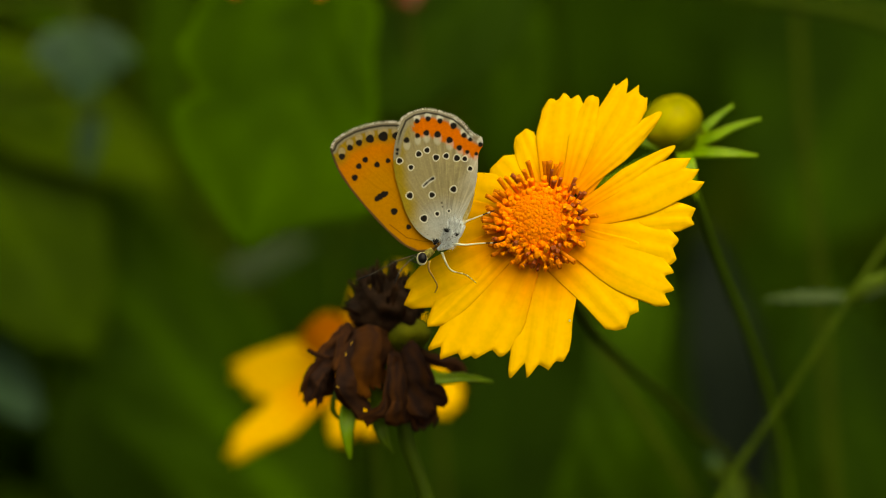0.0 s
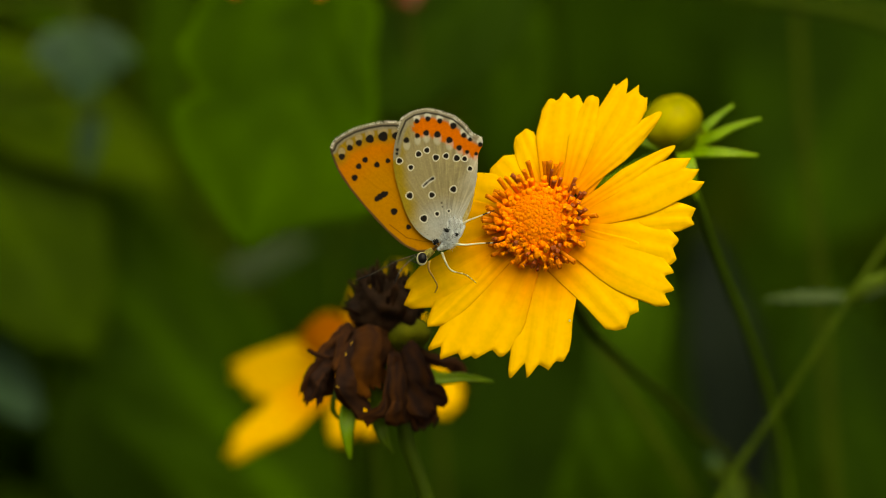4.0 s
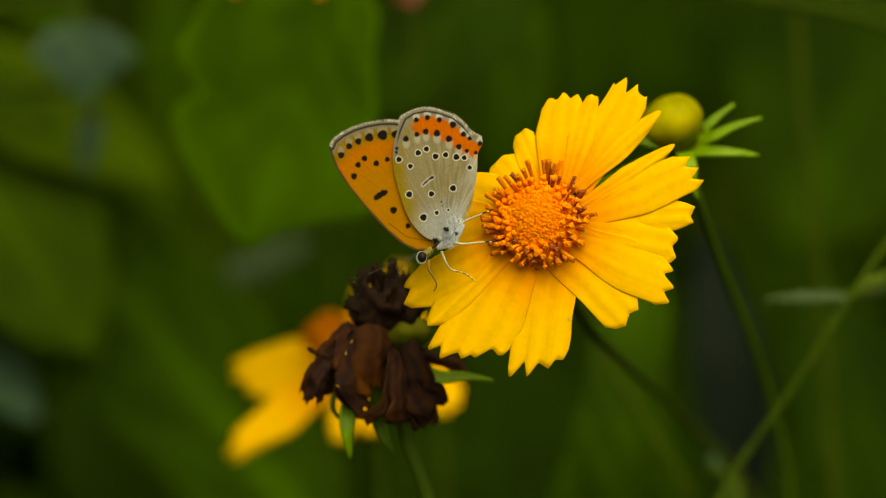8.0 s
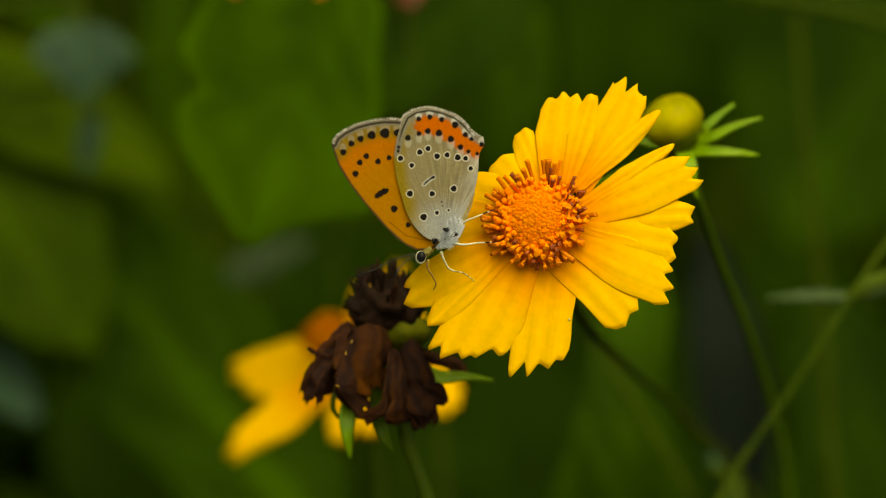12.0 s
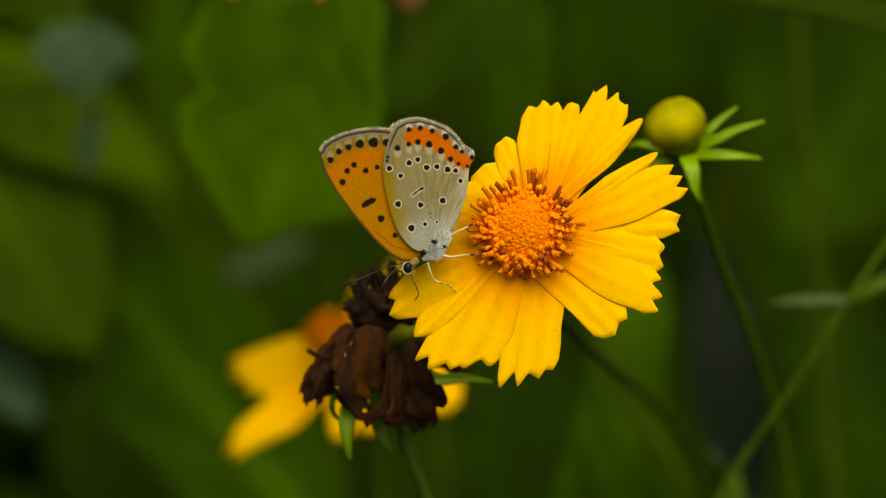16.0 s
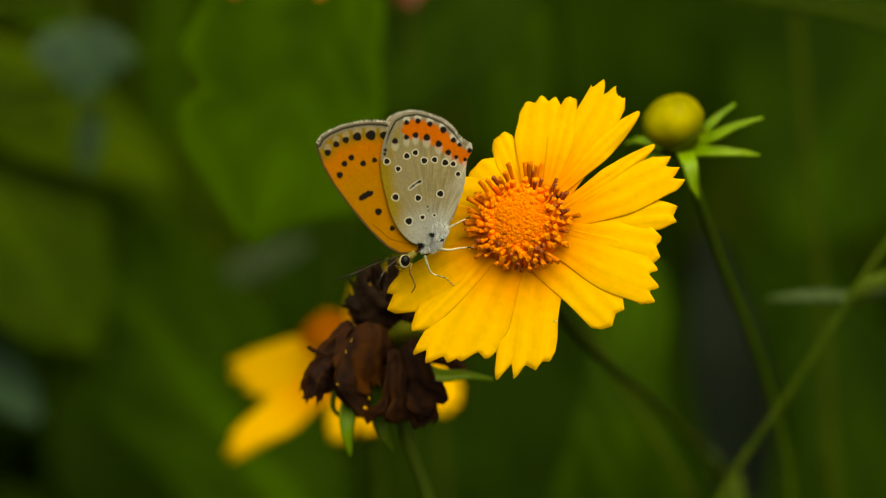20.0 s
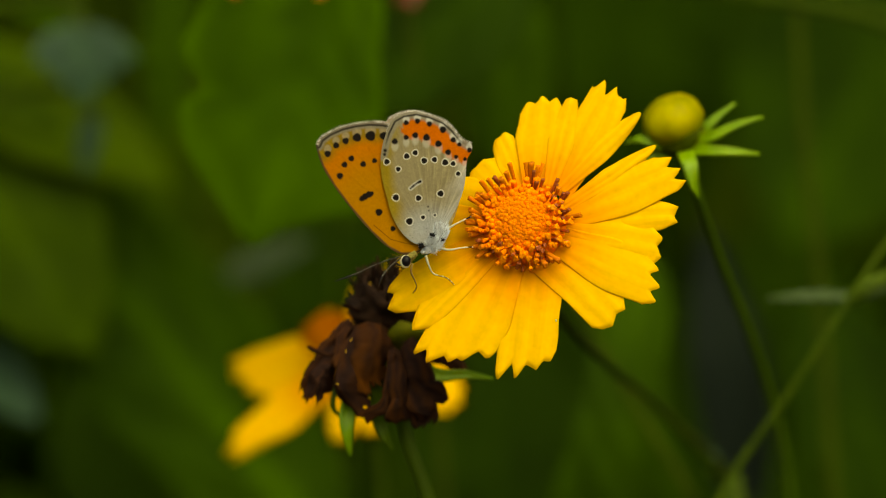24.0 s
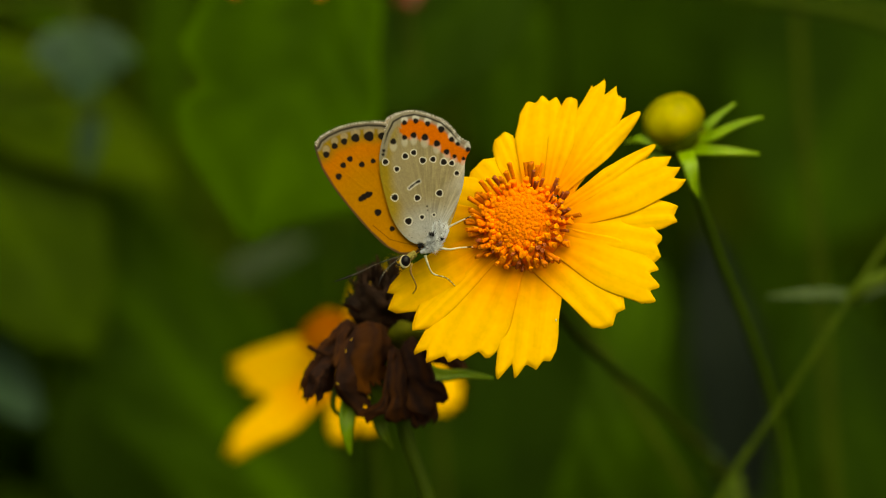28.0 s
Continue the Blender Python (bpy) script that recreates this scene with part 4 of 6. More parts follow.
core = part("dry_centre", dome_mesh("dry_centre", 0.0050, 0.0047, M_DEAD_DARK, 0.35, 26, 44, back=0.75), withered, "dark shrivelled seed head")
core.matrix_basis = Matrix.Translation(from_dead((-0.00877, 0.0240, 0.39123)))
rnd = random.Random(5)
for k in range(190):
    a = rnd.uniform(0, 2 * math.pi)
    e = rnd.uniform(-0.35, 1.0)
    d = np.array((math.cos(a) * math.cos(e * 1.3), math.sin(a) * math.cos(e * 1.3), math.sin(e * 1.4) + 0.15))
    c = np.array(from_dead((-0.00877, 0.0240, 0.39123))) + d * np.array((0.0040, 0.0040, 0.0040))
    tipp = c + (d * 0.5 + np.array((rnd.uniform(-0.3, 0.3), rnd.uniform(-0.3, 0.3), 0.7))) * rnd.uniform(0.0006, 0.0026)
    part("dry_floret", tube("dry_floret", [c - d * 0.0006, (c + tipp) / 2 + np.array((rnd.uniform(-1, 1), 0, rnd.uniform(-1, 1))) * 0.0002, tipp], [0.00030, 0.00032, 0.00014], M_DEAD if rnd.random() < 0.3 else M_DEAD_DARK, 5, 2), withered)
recept = part("receptacle", dome_mesh("receptacle", 0.0042, 0.0027, M_CALYX, 0.05, 14, 24, back=0.9), withered, "yellow-green swollen flower base")
recept.matrix_basis = Matrix.Translation(from_dead((-0.00590, 0.0240, 0.38778)))
for pts, w, seed, rust, taper in (
    ([(-0.01307, 0.0210, 0.38878), (-0.01514, 0.0180, 0.38627), (-0.01710, 0.0170, 0.38347), (-0.01847, 0.0180, 0.37912)], 0.00444, 1.3, 0.25, 0),
    ([(-0.01511, 0.0170, 0.38448), (-0.01703, 0.0150, 0.38446), (-0.01967, 0.0150, 0.38546)], 0.00128, 9.1, 0.15, 0.6),
    ([(-0.01486, 0.0170, 0.38415), (-0.01703, 0.0150, 0.38231), (-0.01850, 0.0145, 0.38059), (-0.01886, 0.0155, 0.37823)], 0.00358, 2.1, 0.0, 0.2),
    ([(-0.01251, 0.0190, 0.38857), (-0.01422, 0.0150, 0.38454), (-0.01501, 0.0140, 0.38029), (-0.01260, 0.0160, 0.37606)], 0.00631, 4.4, 0.15, 0.5),
    ([(-0.01353, 0.0200, 0.38923), (-0.01475, 0.0160, 0.38683), (-0.01570, 0.0150, 0.38273)], 0.00222, 3.3, 0.35, 0.1),
    ([(-0.00985, 0.0180, 0.38900), (-0.00958, 0.0145, 0.38646), (-0.00989, 0.0140, 0.38358), (-0.00959, 0.0150, 0.38090)], 0.00853, 6.6, 0.75, 0.25),
    ([(-0.00762, 0.0180, 0.38600), (-0.00722, 0.0135, 0.38360), (-0.00797, 0.0135, 0.37830), (-0.01124, 0.0150, 0.37544)], 0.0023, 0.4, 0.3, 0.1),
    ([(-0.00600, 0.0180, 0.38580), (-0.00511, 0.0135, 0.38360), (-0.00378, 0.0130, 0.37950), (-0.00133, 0.0150, 0.37660)], 0.00649, 5.2, 0.1, 0),
    ([(-0.00690, 0.0170, 0.38520), (-0.00635, 0.0130, 0.38239), (-0.00610, 0.0125, 0.37829), (-0.00560, 0.0140, 0.37467)], 0.00430, 7.3, 0.3, 0),
    ([(-0.00460, 0.0200, 0.38540), (-0.00348, 0.0160, 0.38351), (-0.00240, 0.0150, 0.37983), (-0.00348, 0.0160, 0.37456)], 0.00512, 8.2, 0.08, 0.1),
    ([(-0.00499, 0.0260, 0.38655), (-0.00187, 0.0280, 0.38411), (0.00119, 0.0290, 0.38305), (0.00341, 0.0300, 0.38148)], 0.00239, 6.1, 0.2, 0.1),
    ([(-0.01141, 0.0290, 0.38774), (-0.01270, 0.0330, 0.38291), (-0.01343, 0.0340, 0.37857), (-0.01396, 0.0350, 0.37716)], 0.00529, 7.7, 0.0, 0),
    ([(-0.00717, 0.0300, 0.38729), (-0.00654, 0.0340, 0.38202), (-0.00586, 0.0350, 0.37680), (-0.00535, 0.0350, 0.37422)], 0.00529, 8.6, 0.0, 0),
    ([(-0.01256, 0.0210, 0.39071), (-0.01347, 0.0180, 0.39126), (-0.01453, 0.0170, 0.39211)], 0.00102, 2.9, 0.0, 0.6),
):
    part("withered_petal", dry_petal([np.array(from_dead(p)) for p in pts], w, seed, rust, taper=taper), withered)
for x, y, z in ((-0.01408, 0.0105, 0.38519), (-0.01329, 0.0115, 0.38679), (-0.01536, 0.0120, 0.38037), (-0.01073, 0.0180, 0.39492)):
    fleck = part("pollen_fleck", dome_mesh("pollen_fleck", 0.00008, 0.00028, M_POLLEN, 0.5, 6, 8, back=0.9), withered)
    fleck.matrix_basis = Matrix.Translation(Vector((x, y, z)) - Vector(DEAD_ROOT)) @ Matrix.Rotation(x * 900, 4, "Y")
for pts, w, mat in (
    ([(-0.01208, 0.0220, 0.37910), (-0.01384, 0.0190, 0.37674), (-0.01415, 0.0180, 0.37346), (-0.01367, 0.0190, 0.36957)], 0.00267, M_SEPAL),
    ([(-0.00925, 0.0172, 0.38380), (-0.00938, 0.0176, 0.38000), (-0.00940, 0.0190, 0.37659), (-0.00936, 0.0200, 0.37460), (-0.00869, 0.0200, 0.37251), (-0.00754, 0.0210, 0.37036)], 0.00284, M_SEPAL_DULL),
    ([(-0.00413, 0.0240, 0.38323), (-0.00076, 0.0240, 0.38121), (0.00303, 0.0240, 0.38130), (0.00743, 0.0250, 0.38060)], 0.0019, M_SEPAL),
    ([(-0.01373, 0.0210, 0.37999), (-0.01584, 0.0190, 0.37924), (-0.01618, 0.0190, 0.37674), (-0.01487, 0.0200, 0.37485)], 0.00075, M_SEPAL_DULL),
):
    part("sepal", sepal([from_dead(p) for p in pts], w, mat), withered)
part("stem", tube("stem", [(0, 0, -0.01), from_dead((0.00820, 0.0300, 0.24990)), from_dead((0.00263, 0.0280, 0.33975)), from_dead((-0.00237, 0.0260, 0.36285)), from_dead((-0.00608, 0.0250, 0.37433)), from_dead((-0.00676, 0.0250, 0.38573))], [0.0014, 0.0012, 0.0011], M_STEM), withered)

# ---- the butterfly ----
BF_AT = (-0.00111, -0.004, 0.40087)
butterfly = thing("butterfly", BF_AT, "small copper butterfly with closed spotted grey and orange wings", "butterfly")


def near_line(x, z, line):
    d = np.full(x.shape, 1e9)
    for (ax, az), (bx, bz) in zip(line[:-1], line[1:]):
        vx, vz = bx - ax, bz - az
        t = np.clip(((x - ax) * vx + (z - az) * vz) / (vx * vx + vz * vz), 0, 1)
        d = np.minimum(d, np.hypot(x - ax - t * vx, z - az - t * vz))
    return d


def spotted(x, z, col, spots, ring, soft=0.09):
    """Dark round spots (millimetres), each with a pale ring where ring is not zero."""
    for sx, sz, r in spots:
        wob = 1 + 0.06 * np.sin(3 * np.arctan2(z - sz, x - sx) + sx * 7)
        d = np.hypot(x - sx, (z - sz)) / wob
        if ring:
            k = (1 - smooth(r + ring * 0.45, r + ring * 0.95, d))[:, None] * 0.88
            col = col * (1 - k) + np.array((0.72, 0.69, 0.59)) * k
        k = (1 - smooth(r - soft, r + soft, d))[:, None]
        col = col * (1 - k) + np.array((0.010, 0.007, 0.005)) * k
    return col


def wing_mesh(name, outline, heart, paint, depth, rings, per, thick=0.06):
    """A wing from a smooth outline (mm) about an inner point; paint(x, z, e) colours it, e is 1 at the edge; depth gives relief."""
    edge = spline(outline, per, True)
    h = np.array(heart, float)
    rr = np.linspace(0, 1, rings + 1)[1:] ** 0.8
    pts = np.vstack([[h]] + [h + (edge - h) * r for r in rr])
    e = np.concatenate([[0]] + [np.full(len(edge), r) for r in rr])
    x, z = pts[:, 0], pts[:, 1]
    y = depth(x, z)
    n = len(edge)
    front = np.stack([x, y - thick / 2, z], 1) / 1000
    rear = np.stack([x, y + thick / 2, z], 1) / 1000
    m = len(front)
    faces = []
    for o, flip in ((0, False), (m, True)):
        for k in range(n):
            f = (o, o + 1 + k, o + 1 + (k + 1) % n)
            faces.append(f[::-1] if flip else f)
        for i in range(rings - 1):
            for k in range(n):
                a, b = o + 1 + i * n + k, o + 1 + i * n + (k + 1) % n
                f = (a, a + n, b + n, b)
                faces.append(f[::-1] if flip else f)
    last = 1 + (rings - 1) * n
    for k in range(n):
        a, b = last + k, last + (k + 1) % n
        faces.append((a, m + a, m + b, b))
    me = mesh_of(name, np.vstack([front, rear]), faces, M_WING)
    col = paint(x, z, e)
    put_tone(me, np.vstack([col, col]))
    return me


def veins(x, z, root, angles, width):
    """Raised ribs that spread from the wing's root."""
    a = np.degrees(np.arctan2(z - root[1], x - root[0]))
    r = np.hypot(x - root[0], z - root[1])
    k = np.zeros(x.shape)
    for v in angles:
        d = np.abs((a - v + 180) % 360 - 180) * np.pi / 180 * r
        k = np.maximum(k, (1 - smooth(width * 0.3, width, d)) * smooth(1.5, 4.0, r))
    return k


HIND_EDGE = [(-1.43, -0.32), (-3.0, 0.0), (-4.9, 1.6), (-6.1, 3.7), (-7.0, 6.76), (-7.65, 9.5), (-7.78, 11.9), (-7.45, 14.0), (-6.95, 15.6), (-6.09, 17.36), (-4.69, 18.15), (-2.74, 18.47), (-0.78, 18.0), (1.17, 17.2), (2.5, 16.01), (3.52, 14.74), (5.0, 13.7), (5.0, 12.95), (4.5, 12.15), (4.25, 11.2), (4.18, 9.8), (3.7, 7.06), (2.8, 4.9), (1.75, 2.9), (0.9, 1.2), (0, -0.16)]
HIND_OUTER = [(-7.72, 12.6), (-7.45, 14.0), (-6.95, 15.6), (-6.09, 17.36), (-4.69, 18.15), (-2.74, 18.47), (-0.78, 18.0), (1.17, 17.2), (2.5, 16.01), (3.52, 14.74), (4.84, 13.95)]
HIND_BAND = [(-3.4, 16.0), (-2.78, 16.17), (-0.79, 15.7), (1.19, 14.35), (2.62, 13.32), (4.12, 12.53)]
HIND_RINGED = [(-6.9, 11.42, 0.4), (-5.31, 10.39, 0.35), (-4.12, 12.21, 0.4), (-2.93, 12.69, 0.38), (-1.67, 11.58, 0.42), (-0.24, 11.73, 0.38), (1.27, 11.34, 0.44), (2.38, 11.18, 0.35), (3.09, 9.75, 0.33), (-5.63, 6.42, 0.45), (-2.46, 6.34, 0.4), (0.63, 6.98, 0.44), (-3.73, 3.09, 0.49), (-1.82, 3.65, 0.3), (-0.16, 3.96, 0.19)]
HIND_PLAIN = [(-4.2, 16.89, 0.37), (-2.62, 17.13, 0.39), (-0.95, 16.73, 0.39), (0.95, 15.94, 0.49), (2.38, 14.51, 0.39), (3.25, 13.88, 0.32), (4.68, 13.08, 0.37), (-5.79, 14.27, 0.43), (-4.2, 14.83, 0.37), (-2.93, 15.14, 0.43), (-1.35, 14.83, 0.49), (0.32, 13.95, 0.47), (1.67, 12.77, 0.41), (2.78, 12.13, 0.3), (4.04, 11.81, 0.28), (-7.14, 13, 0.24), (-7.22, 12.45, 0.22), (-1.11, 5.15, 0.11), (-1.03, 4.6, 0.09), (-3.57, 7.69, 0.13), (-3.37, 7.89, 0.15), (-3.17, 8.05, 0.16), (-2.97, 8.21, 0.13), (-2.78, 8.36, 0.12), (-2.58, 8.5, 0.15), (-2.38, 8.6, 0.19), (-2.18, 8.68, 0.2)]
HIND_BAR = [(-3.57, 7.69), (-2.97, 8.21), (-2.18, 8.68)]
FORE_EDGE = [(-1.98, -0.79), (-2.9, -1.5), (-4.9, -1.5), (-6.7, -0.6), (-9.1, 1.6), (-12.2, 5.2), (-14.3, 8.0), (-15.9, 10.7), (-16.65, 12.75), (-16.85, 13.8), (-16.27, 14.69), (-15.06, 15.56), (-13.32, 16.35), (-11.34, 16.83), (-9.36, 17.06), (-7.45, 16.98), (-5.55, 16.51), (-3.81, 13.48), (-1.98, 7.93), (-0.95, 2.78)]
FORE_OUTER = [(-16.67, 13.81), (-16.27, 14.69), (-15.06, 15.56), (-13.32, 16.35), (-11.34, 16.83), (-9.36, 17.06), (-7.45, 16.98), (-5.55, 16.51)]
FORE_SPOTS = [(-15.22, 12.53, 0.46), (-14.03, 13.72, 0.44), (-12.69, 14.35, 0.46), (-11.1, 14.83, 0.6), (-9.2, 15.06, 0.7), (-7.37, 15.06, 0.55), (-12.84, 11.02, 0.42), (-11.89, 11.89, 0.42), (-10.23, 11.1, 0.42), (-8.64, 11.58, 0.36), (-13.48, 9.44, 0.46), (-10.39, 6.26, 0.4), (-9.91, 6.58, 0.46), (-9.44, 6.82, 0.46), (-9.04, 6.98, 0.32), (-8.01, 4.36, 0.5), (-6.03, 2.06, 0.38)]
ROOT = (-0.63, 0.16)
HIND_VEINS = (76, 84, 92, 100, 107, 114, 121, 128)
FORE_VEINS = (112, 118, 124, 130, 136, 141)


def wobble(x, z, f, seed):
    return np.array([noise.noise((a * f, b * f, seed)) for a, b in zip(x, z)])


def paint_hind(x, z, e):
    col = np.tile(np.array((0.285, 0.238, 0.122)), (len(x), 1))
    w1, w2 = wobble(x, z, 0.45, 3.0), wobble(x, z, 2.2, 5.0)
    left = near_line(x, z, HIND_LEFT)
    k = (1 - smooth(0.6, 2.4, left + 0.4 * w1))[:, None]
    col = col * (1 - k) + np.array((0.285, 0.20, 0.014)) * k
    k = (1 - smooth(0.0, 2.6, near_line(x, z, HIND_RIGHT) + w1))[:, None] * 0.65
    col = col * (1 - k) + np.array((0.50, 0.47, 0.40)) * k
    pale = (1 - smooth(2.0, 7.0, np.hypot(x - ROOT[0], z - ROOT[1])))[:, None] * 0.7
    col = col * (1 - pale) + np.array((0.42, 0.45, 0.47)) * pale
    v = veins(x, z, ROOT, HIND_VEINS, 0.16)[:, None]
    col = col * (1 + 0.05 * v)
    # brushed scales that run from the root to the margin, whiter towards the inner edge
    way, reach = np.degrees(np.arctan2(z - ROOT[1], x - ROOT[0])), np.hypot(x - ROOT[0], z - ROOT[1])
    streak = wobble(way * 1.3, reach, 0.32, 41.0) + 0.7 * wobble(way * 3.2, reach, 0.35, 43.0)
    k = np.clip(0.30 * streak, -0.2, 0.5)[:, None] * smooth(60.0, 95.0, 180 - way)[:, None]
    col = col * (1 + k)
    band = near_line(x, z, HIND_BAND)
    k = (1 - smooth(1.15, 1.75, band + 0.35 * w2 + 0.2 * w1))[:, None]
    col = col * (1 - k) + np.array((0.56, 0.130, 0.003)) * k
    m = near_line(x, z, HIND_OUTER)
    k = (1 - smooth(0.7, 1.3, m))[:, None] * 0.9
    col = col * (1 - k) + np.array((0.25, 0.228, 0.165)) * k
    halo = np.full(len(x), 9.0)
    for sx, sz, r in HIND_PLAIN[:7]:
        halo = np.minimum(halo, np.hypot(x - sx, (z - sz - 0.45) * 0.9) - r)
    k = (1 - smooth(-0.05, 0.25, halo))[:, None] * 0.85
    col = col * (1 - k) + np.array((0.58, 0.57, 0.50)) * k
    k = ((1 - smooth(0.05, 0.22, np.abs(m - 0.42))))[:, None] * 0.95 * smooth(12.6, 15.8, z)[:, None]
    col = col * (1 - k) + np.array((0.035, 0.028, 0.02)) * k
    col = col * (1 + 0.10 * w2 + 0.08 * w1)[:, None]
    grey = (0.5 + 0.5 * wobble(x, z, 5.5, 21.0))[:, None]
    col = col * (0.86 + 0.22 * grey)
    k = (smooth(0.55, 0.8, wobble(x, z, 7.0, 31.0) + 0.1) * (1 - smooth(3.0, 9.0, np.hypot(x - ROOT[0], z - ROOT[1]))))[:, None]
    col = col * (1 - 0.7 * k) + np.array((0.02, 0.018, 0.02)) * 0.7 * k
    halo = np.full(len(x), 9.0)
    for sx, sz, r in HIND_PLAIN[7:15]:
        halo = np.minimum(halo, np.hypot(x - sx, (z - sz + 0.6) * 0.65) - r)
    k = (1 - smooth(-0.1, 0.25, halo))[:, None] * 0.42
    col = col * (1 - k) + np.array((0.58, 0.56, 0.48)) * k
    k = (1 - smooth(0.2, 0.42, near_line(x, z, HIND_BAR)))[:, None] * 0.8
    col = col * (1 - k) + np.array((0.60, 0.58, 0.52)) * k
    col = spotted(x, z, col, HIND_RINGED, 0.18)
    return np.clip(spotted(x, z, col, HIND_PLAIN, 0.0, 0.14), 0, 1)


def paint_fore(x, z, e):
    w1, w2 = wobble(x, z, 0.4, 13.0), wobble(x, z, 2.2, 15.0)
    col = np.tile(np.array((0.43, 0.180, 0.004)), (len(x), 1))
    v = veins(x, z, ROOT, FORE_VEINS, 0.18)[:, None]
    m = near_line(x, z, FORE_OUTER)
    k = (1 - smooth(1.6, 3.6, m + 0.4 * w1))[:, None] * 0.85
    hot = (1 - smooth(3.0, 8.0, m))[:, None] * 0.8
    col = col * (1 - hot) + np.array((0.50, 0.148, 0.004)) * hot
    halo = np.full(len(x), 9.0)
    for sx, sz, r in FORE_SPOTS[:6]:
        halo = np.minimum(halo, np.hypot(x - sx, (z - sz - 0.7) * 0.9) - r)
    olive = np.array((0.20, 0.150, 0.010)) + np.array((0.1, 0.05, 0.0)) * v
    col = col * (1 - k) + olive * k
    col = col * (1 - 0.05 * v)
    k2 = (1 - smooth(-0.1, 0.2, halo))[:, None] * 0.45
    col = col * (1 - k2) + np.array((0.40, 0.36, 0.27)) * k2
    k = (1 - smooth(0.7, 1.1, m))[:, None] * 0.9
    col = col * (1 - k) + np.array((0.22, 0.20, 0.145)) * k
    k = (1 - smooth(0.06, 0.24, np.abs(m - 0.45)))[:, None] * 0.95
    col = col * (1 - k) + np.array((0.03, 0.022, 0.015)) * k
    costa = near_line(x, z, FORE_COSTA)
    k = (1 - smooth(0.12, 0.40, costa))[:, None] * 0.9
    col = col * (1 - k) + np.array((0.045, 0.032, 0.020)) * k
    k = (1 - smooth(0.02, 0.12, near_line(x, z, FORE_CREASE)))[:, None] * 0.6
    col = col * (1 - k) + np.array((0.09, 0.035, 0.004)) * k
    col = col * (1 + 0.09 * w2 + 0.06 * w1)[:, None]
    return np.clip(spotted(x, z, col, FORE_SPOTS, 0.0, 0.13), 0, 1)


HIND_LEFT = HIND_EDGE[:9]
FORE_COSTA = FORE_EDGE[:10]
HIND_RIGHT = HIND_EDGE[17:24]
FORE_CREASE = [(-8.72, 2.54), (-6.34, 0.56), (-4.28, 0), (-2.62, -0.24)]


def hind_depth(x, z):
    return -0.95 + 0.10 * np.cos((x + z) * 0.25) - 0.02 * veins(x, z, ROOT, HIND_VEINS, 0.22) + 0.03 * (z / 8) ** 2


def fore_depth(x, z):
    return -0.30 + 0.05 * np.cos(x * 0.3) - 0.012 * veins(x, z, ROOT, FORE_VEINS, 0.25) + 0.03 * (z / 8) ** 2


def fringe(name, line, depth, seed):
    """Fine scales along the outer margin, one mesh."""
    r = random.Random(seed)
    path = spline(line, 52)
    verts, faces = [], []
    for i in range(len(path) - 1):
        p, d = path[i], unit(path[i + 1] - path[i])
        out = np.array((-d[1], d[0]))
        q = p + d * r.uniform(0, 0.1)
        ln = r.uniform(0.10, 0.34)
        tipq = q + out * ln + d * r.uniform(-0.12, 0.12)
        base = q - out * 0.12
        o = len(verts)
        w = d * 0.032
        for s in (-0.03, 0.03):
            for c in (base - w, base + w, tipq):
                verts.append((c[0] / 1000, (depth + s) / 1000, c[1] / 1000))
        faces += [(o, o + 1, o + 2), (o + 3, o + 5, o + 4), (o, o + 2, o + 5, o + 3), (o + 1, o + 4, o + 5, o + 2), (o, o + 3, o + 4, o + 1)]
    return mesh_of(name, verts, faces, [M_FRINGE, M_FRINGE_DARK], [0 if r.random() < 0.7 else 1 for q in range(len(faces) // 5) for z in range(5)], False)


HEART_H, HEART_F = (-1.98, 8.72), (-7.93, 7.93)
hind = part("hindwing", wing_mesh("hindwing", HIND_EDGE, HEART_H, paint_hind, hind_depth, 95, 16), butterfly, "grey-buff hindwing with black spots and an orange band")
fore = part("forewing", wing_mesh("forewing", FORE_EDGE, HEART_F, paint_fore, fore_depth, 85, 18), butterfly, "orange forewing with black spots and a grey margin")
part("fringe", fringe("fringe", HIND_OUTER[2:], -0.86, 1), hind)
part("fringe", fringe("fringe", FORE_OUTER, -0.26, 2), fore)


def plain_hind(x, z, e):
    return np.tile(np.array((0.30, 0.24, 0.13)), (len(x), 1)) * (1 + 0.15 * wobble(x, z, 1.0, 8.0))[:, None]


def plain_fore(x, z, e):
    return np.tile(np.array((0.42, 0.22, 0.03)), (len(x), 1)) * (1 + 0.15 * wobble(x, z, 1.0, 9.0))[:, None]


# the far pair, a little behind, held almost shut against the near pair
def far(edge, dx, dz):
    return [(x + dx, z + dz) for x, z in edge]


part("hindwing", wing_mesh("far_hindwing", far(HIND_EDGE, -0.62, 0.10), HEART_H, plain_hind, lambda x, z: 0.75 + 0.03 * (z / 8) ** 2, 14, 5), butterfly, "far hindwing, seen at its edge")
part("fringe", fringe("fringe", far(HIND_OUTER, -0.62, 0.10)[2:7], 0.78, 3), butterfly)
part("forewing", wing_mesh("far_forewing", far(FORE_EDGE, 0.35, 0.05), HEART_F, plain_fore, lambda x, z: 0.30 + 0.03 * (z / 8) ** 2, 14, 5), butterfly, "far forewing, seen at its edge")


def bl(x, z, y=0.0):
    return (x / 1000, y / 1000, z / 1000)


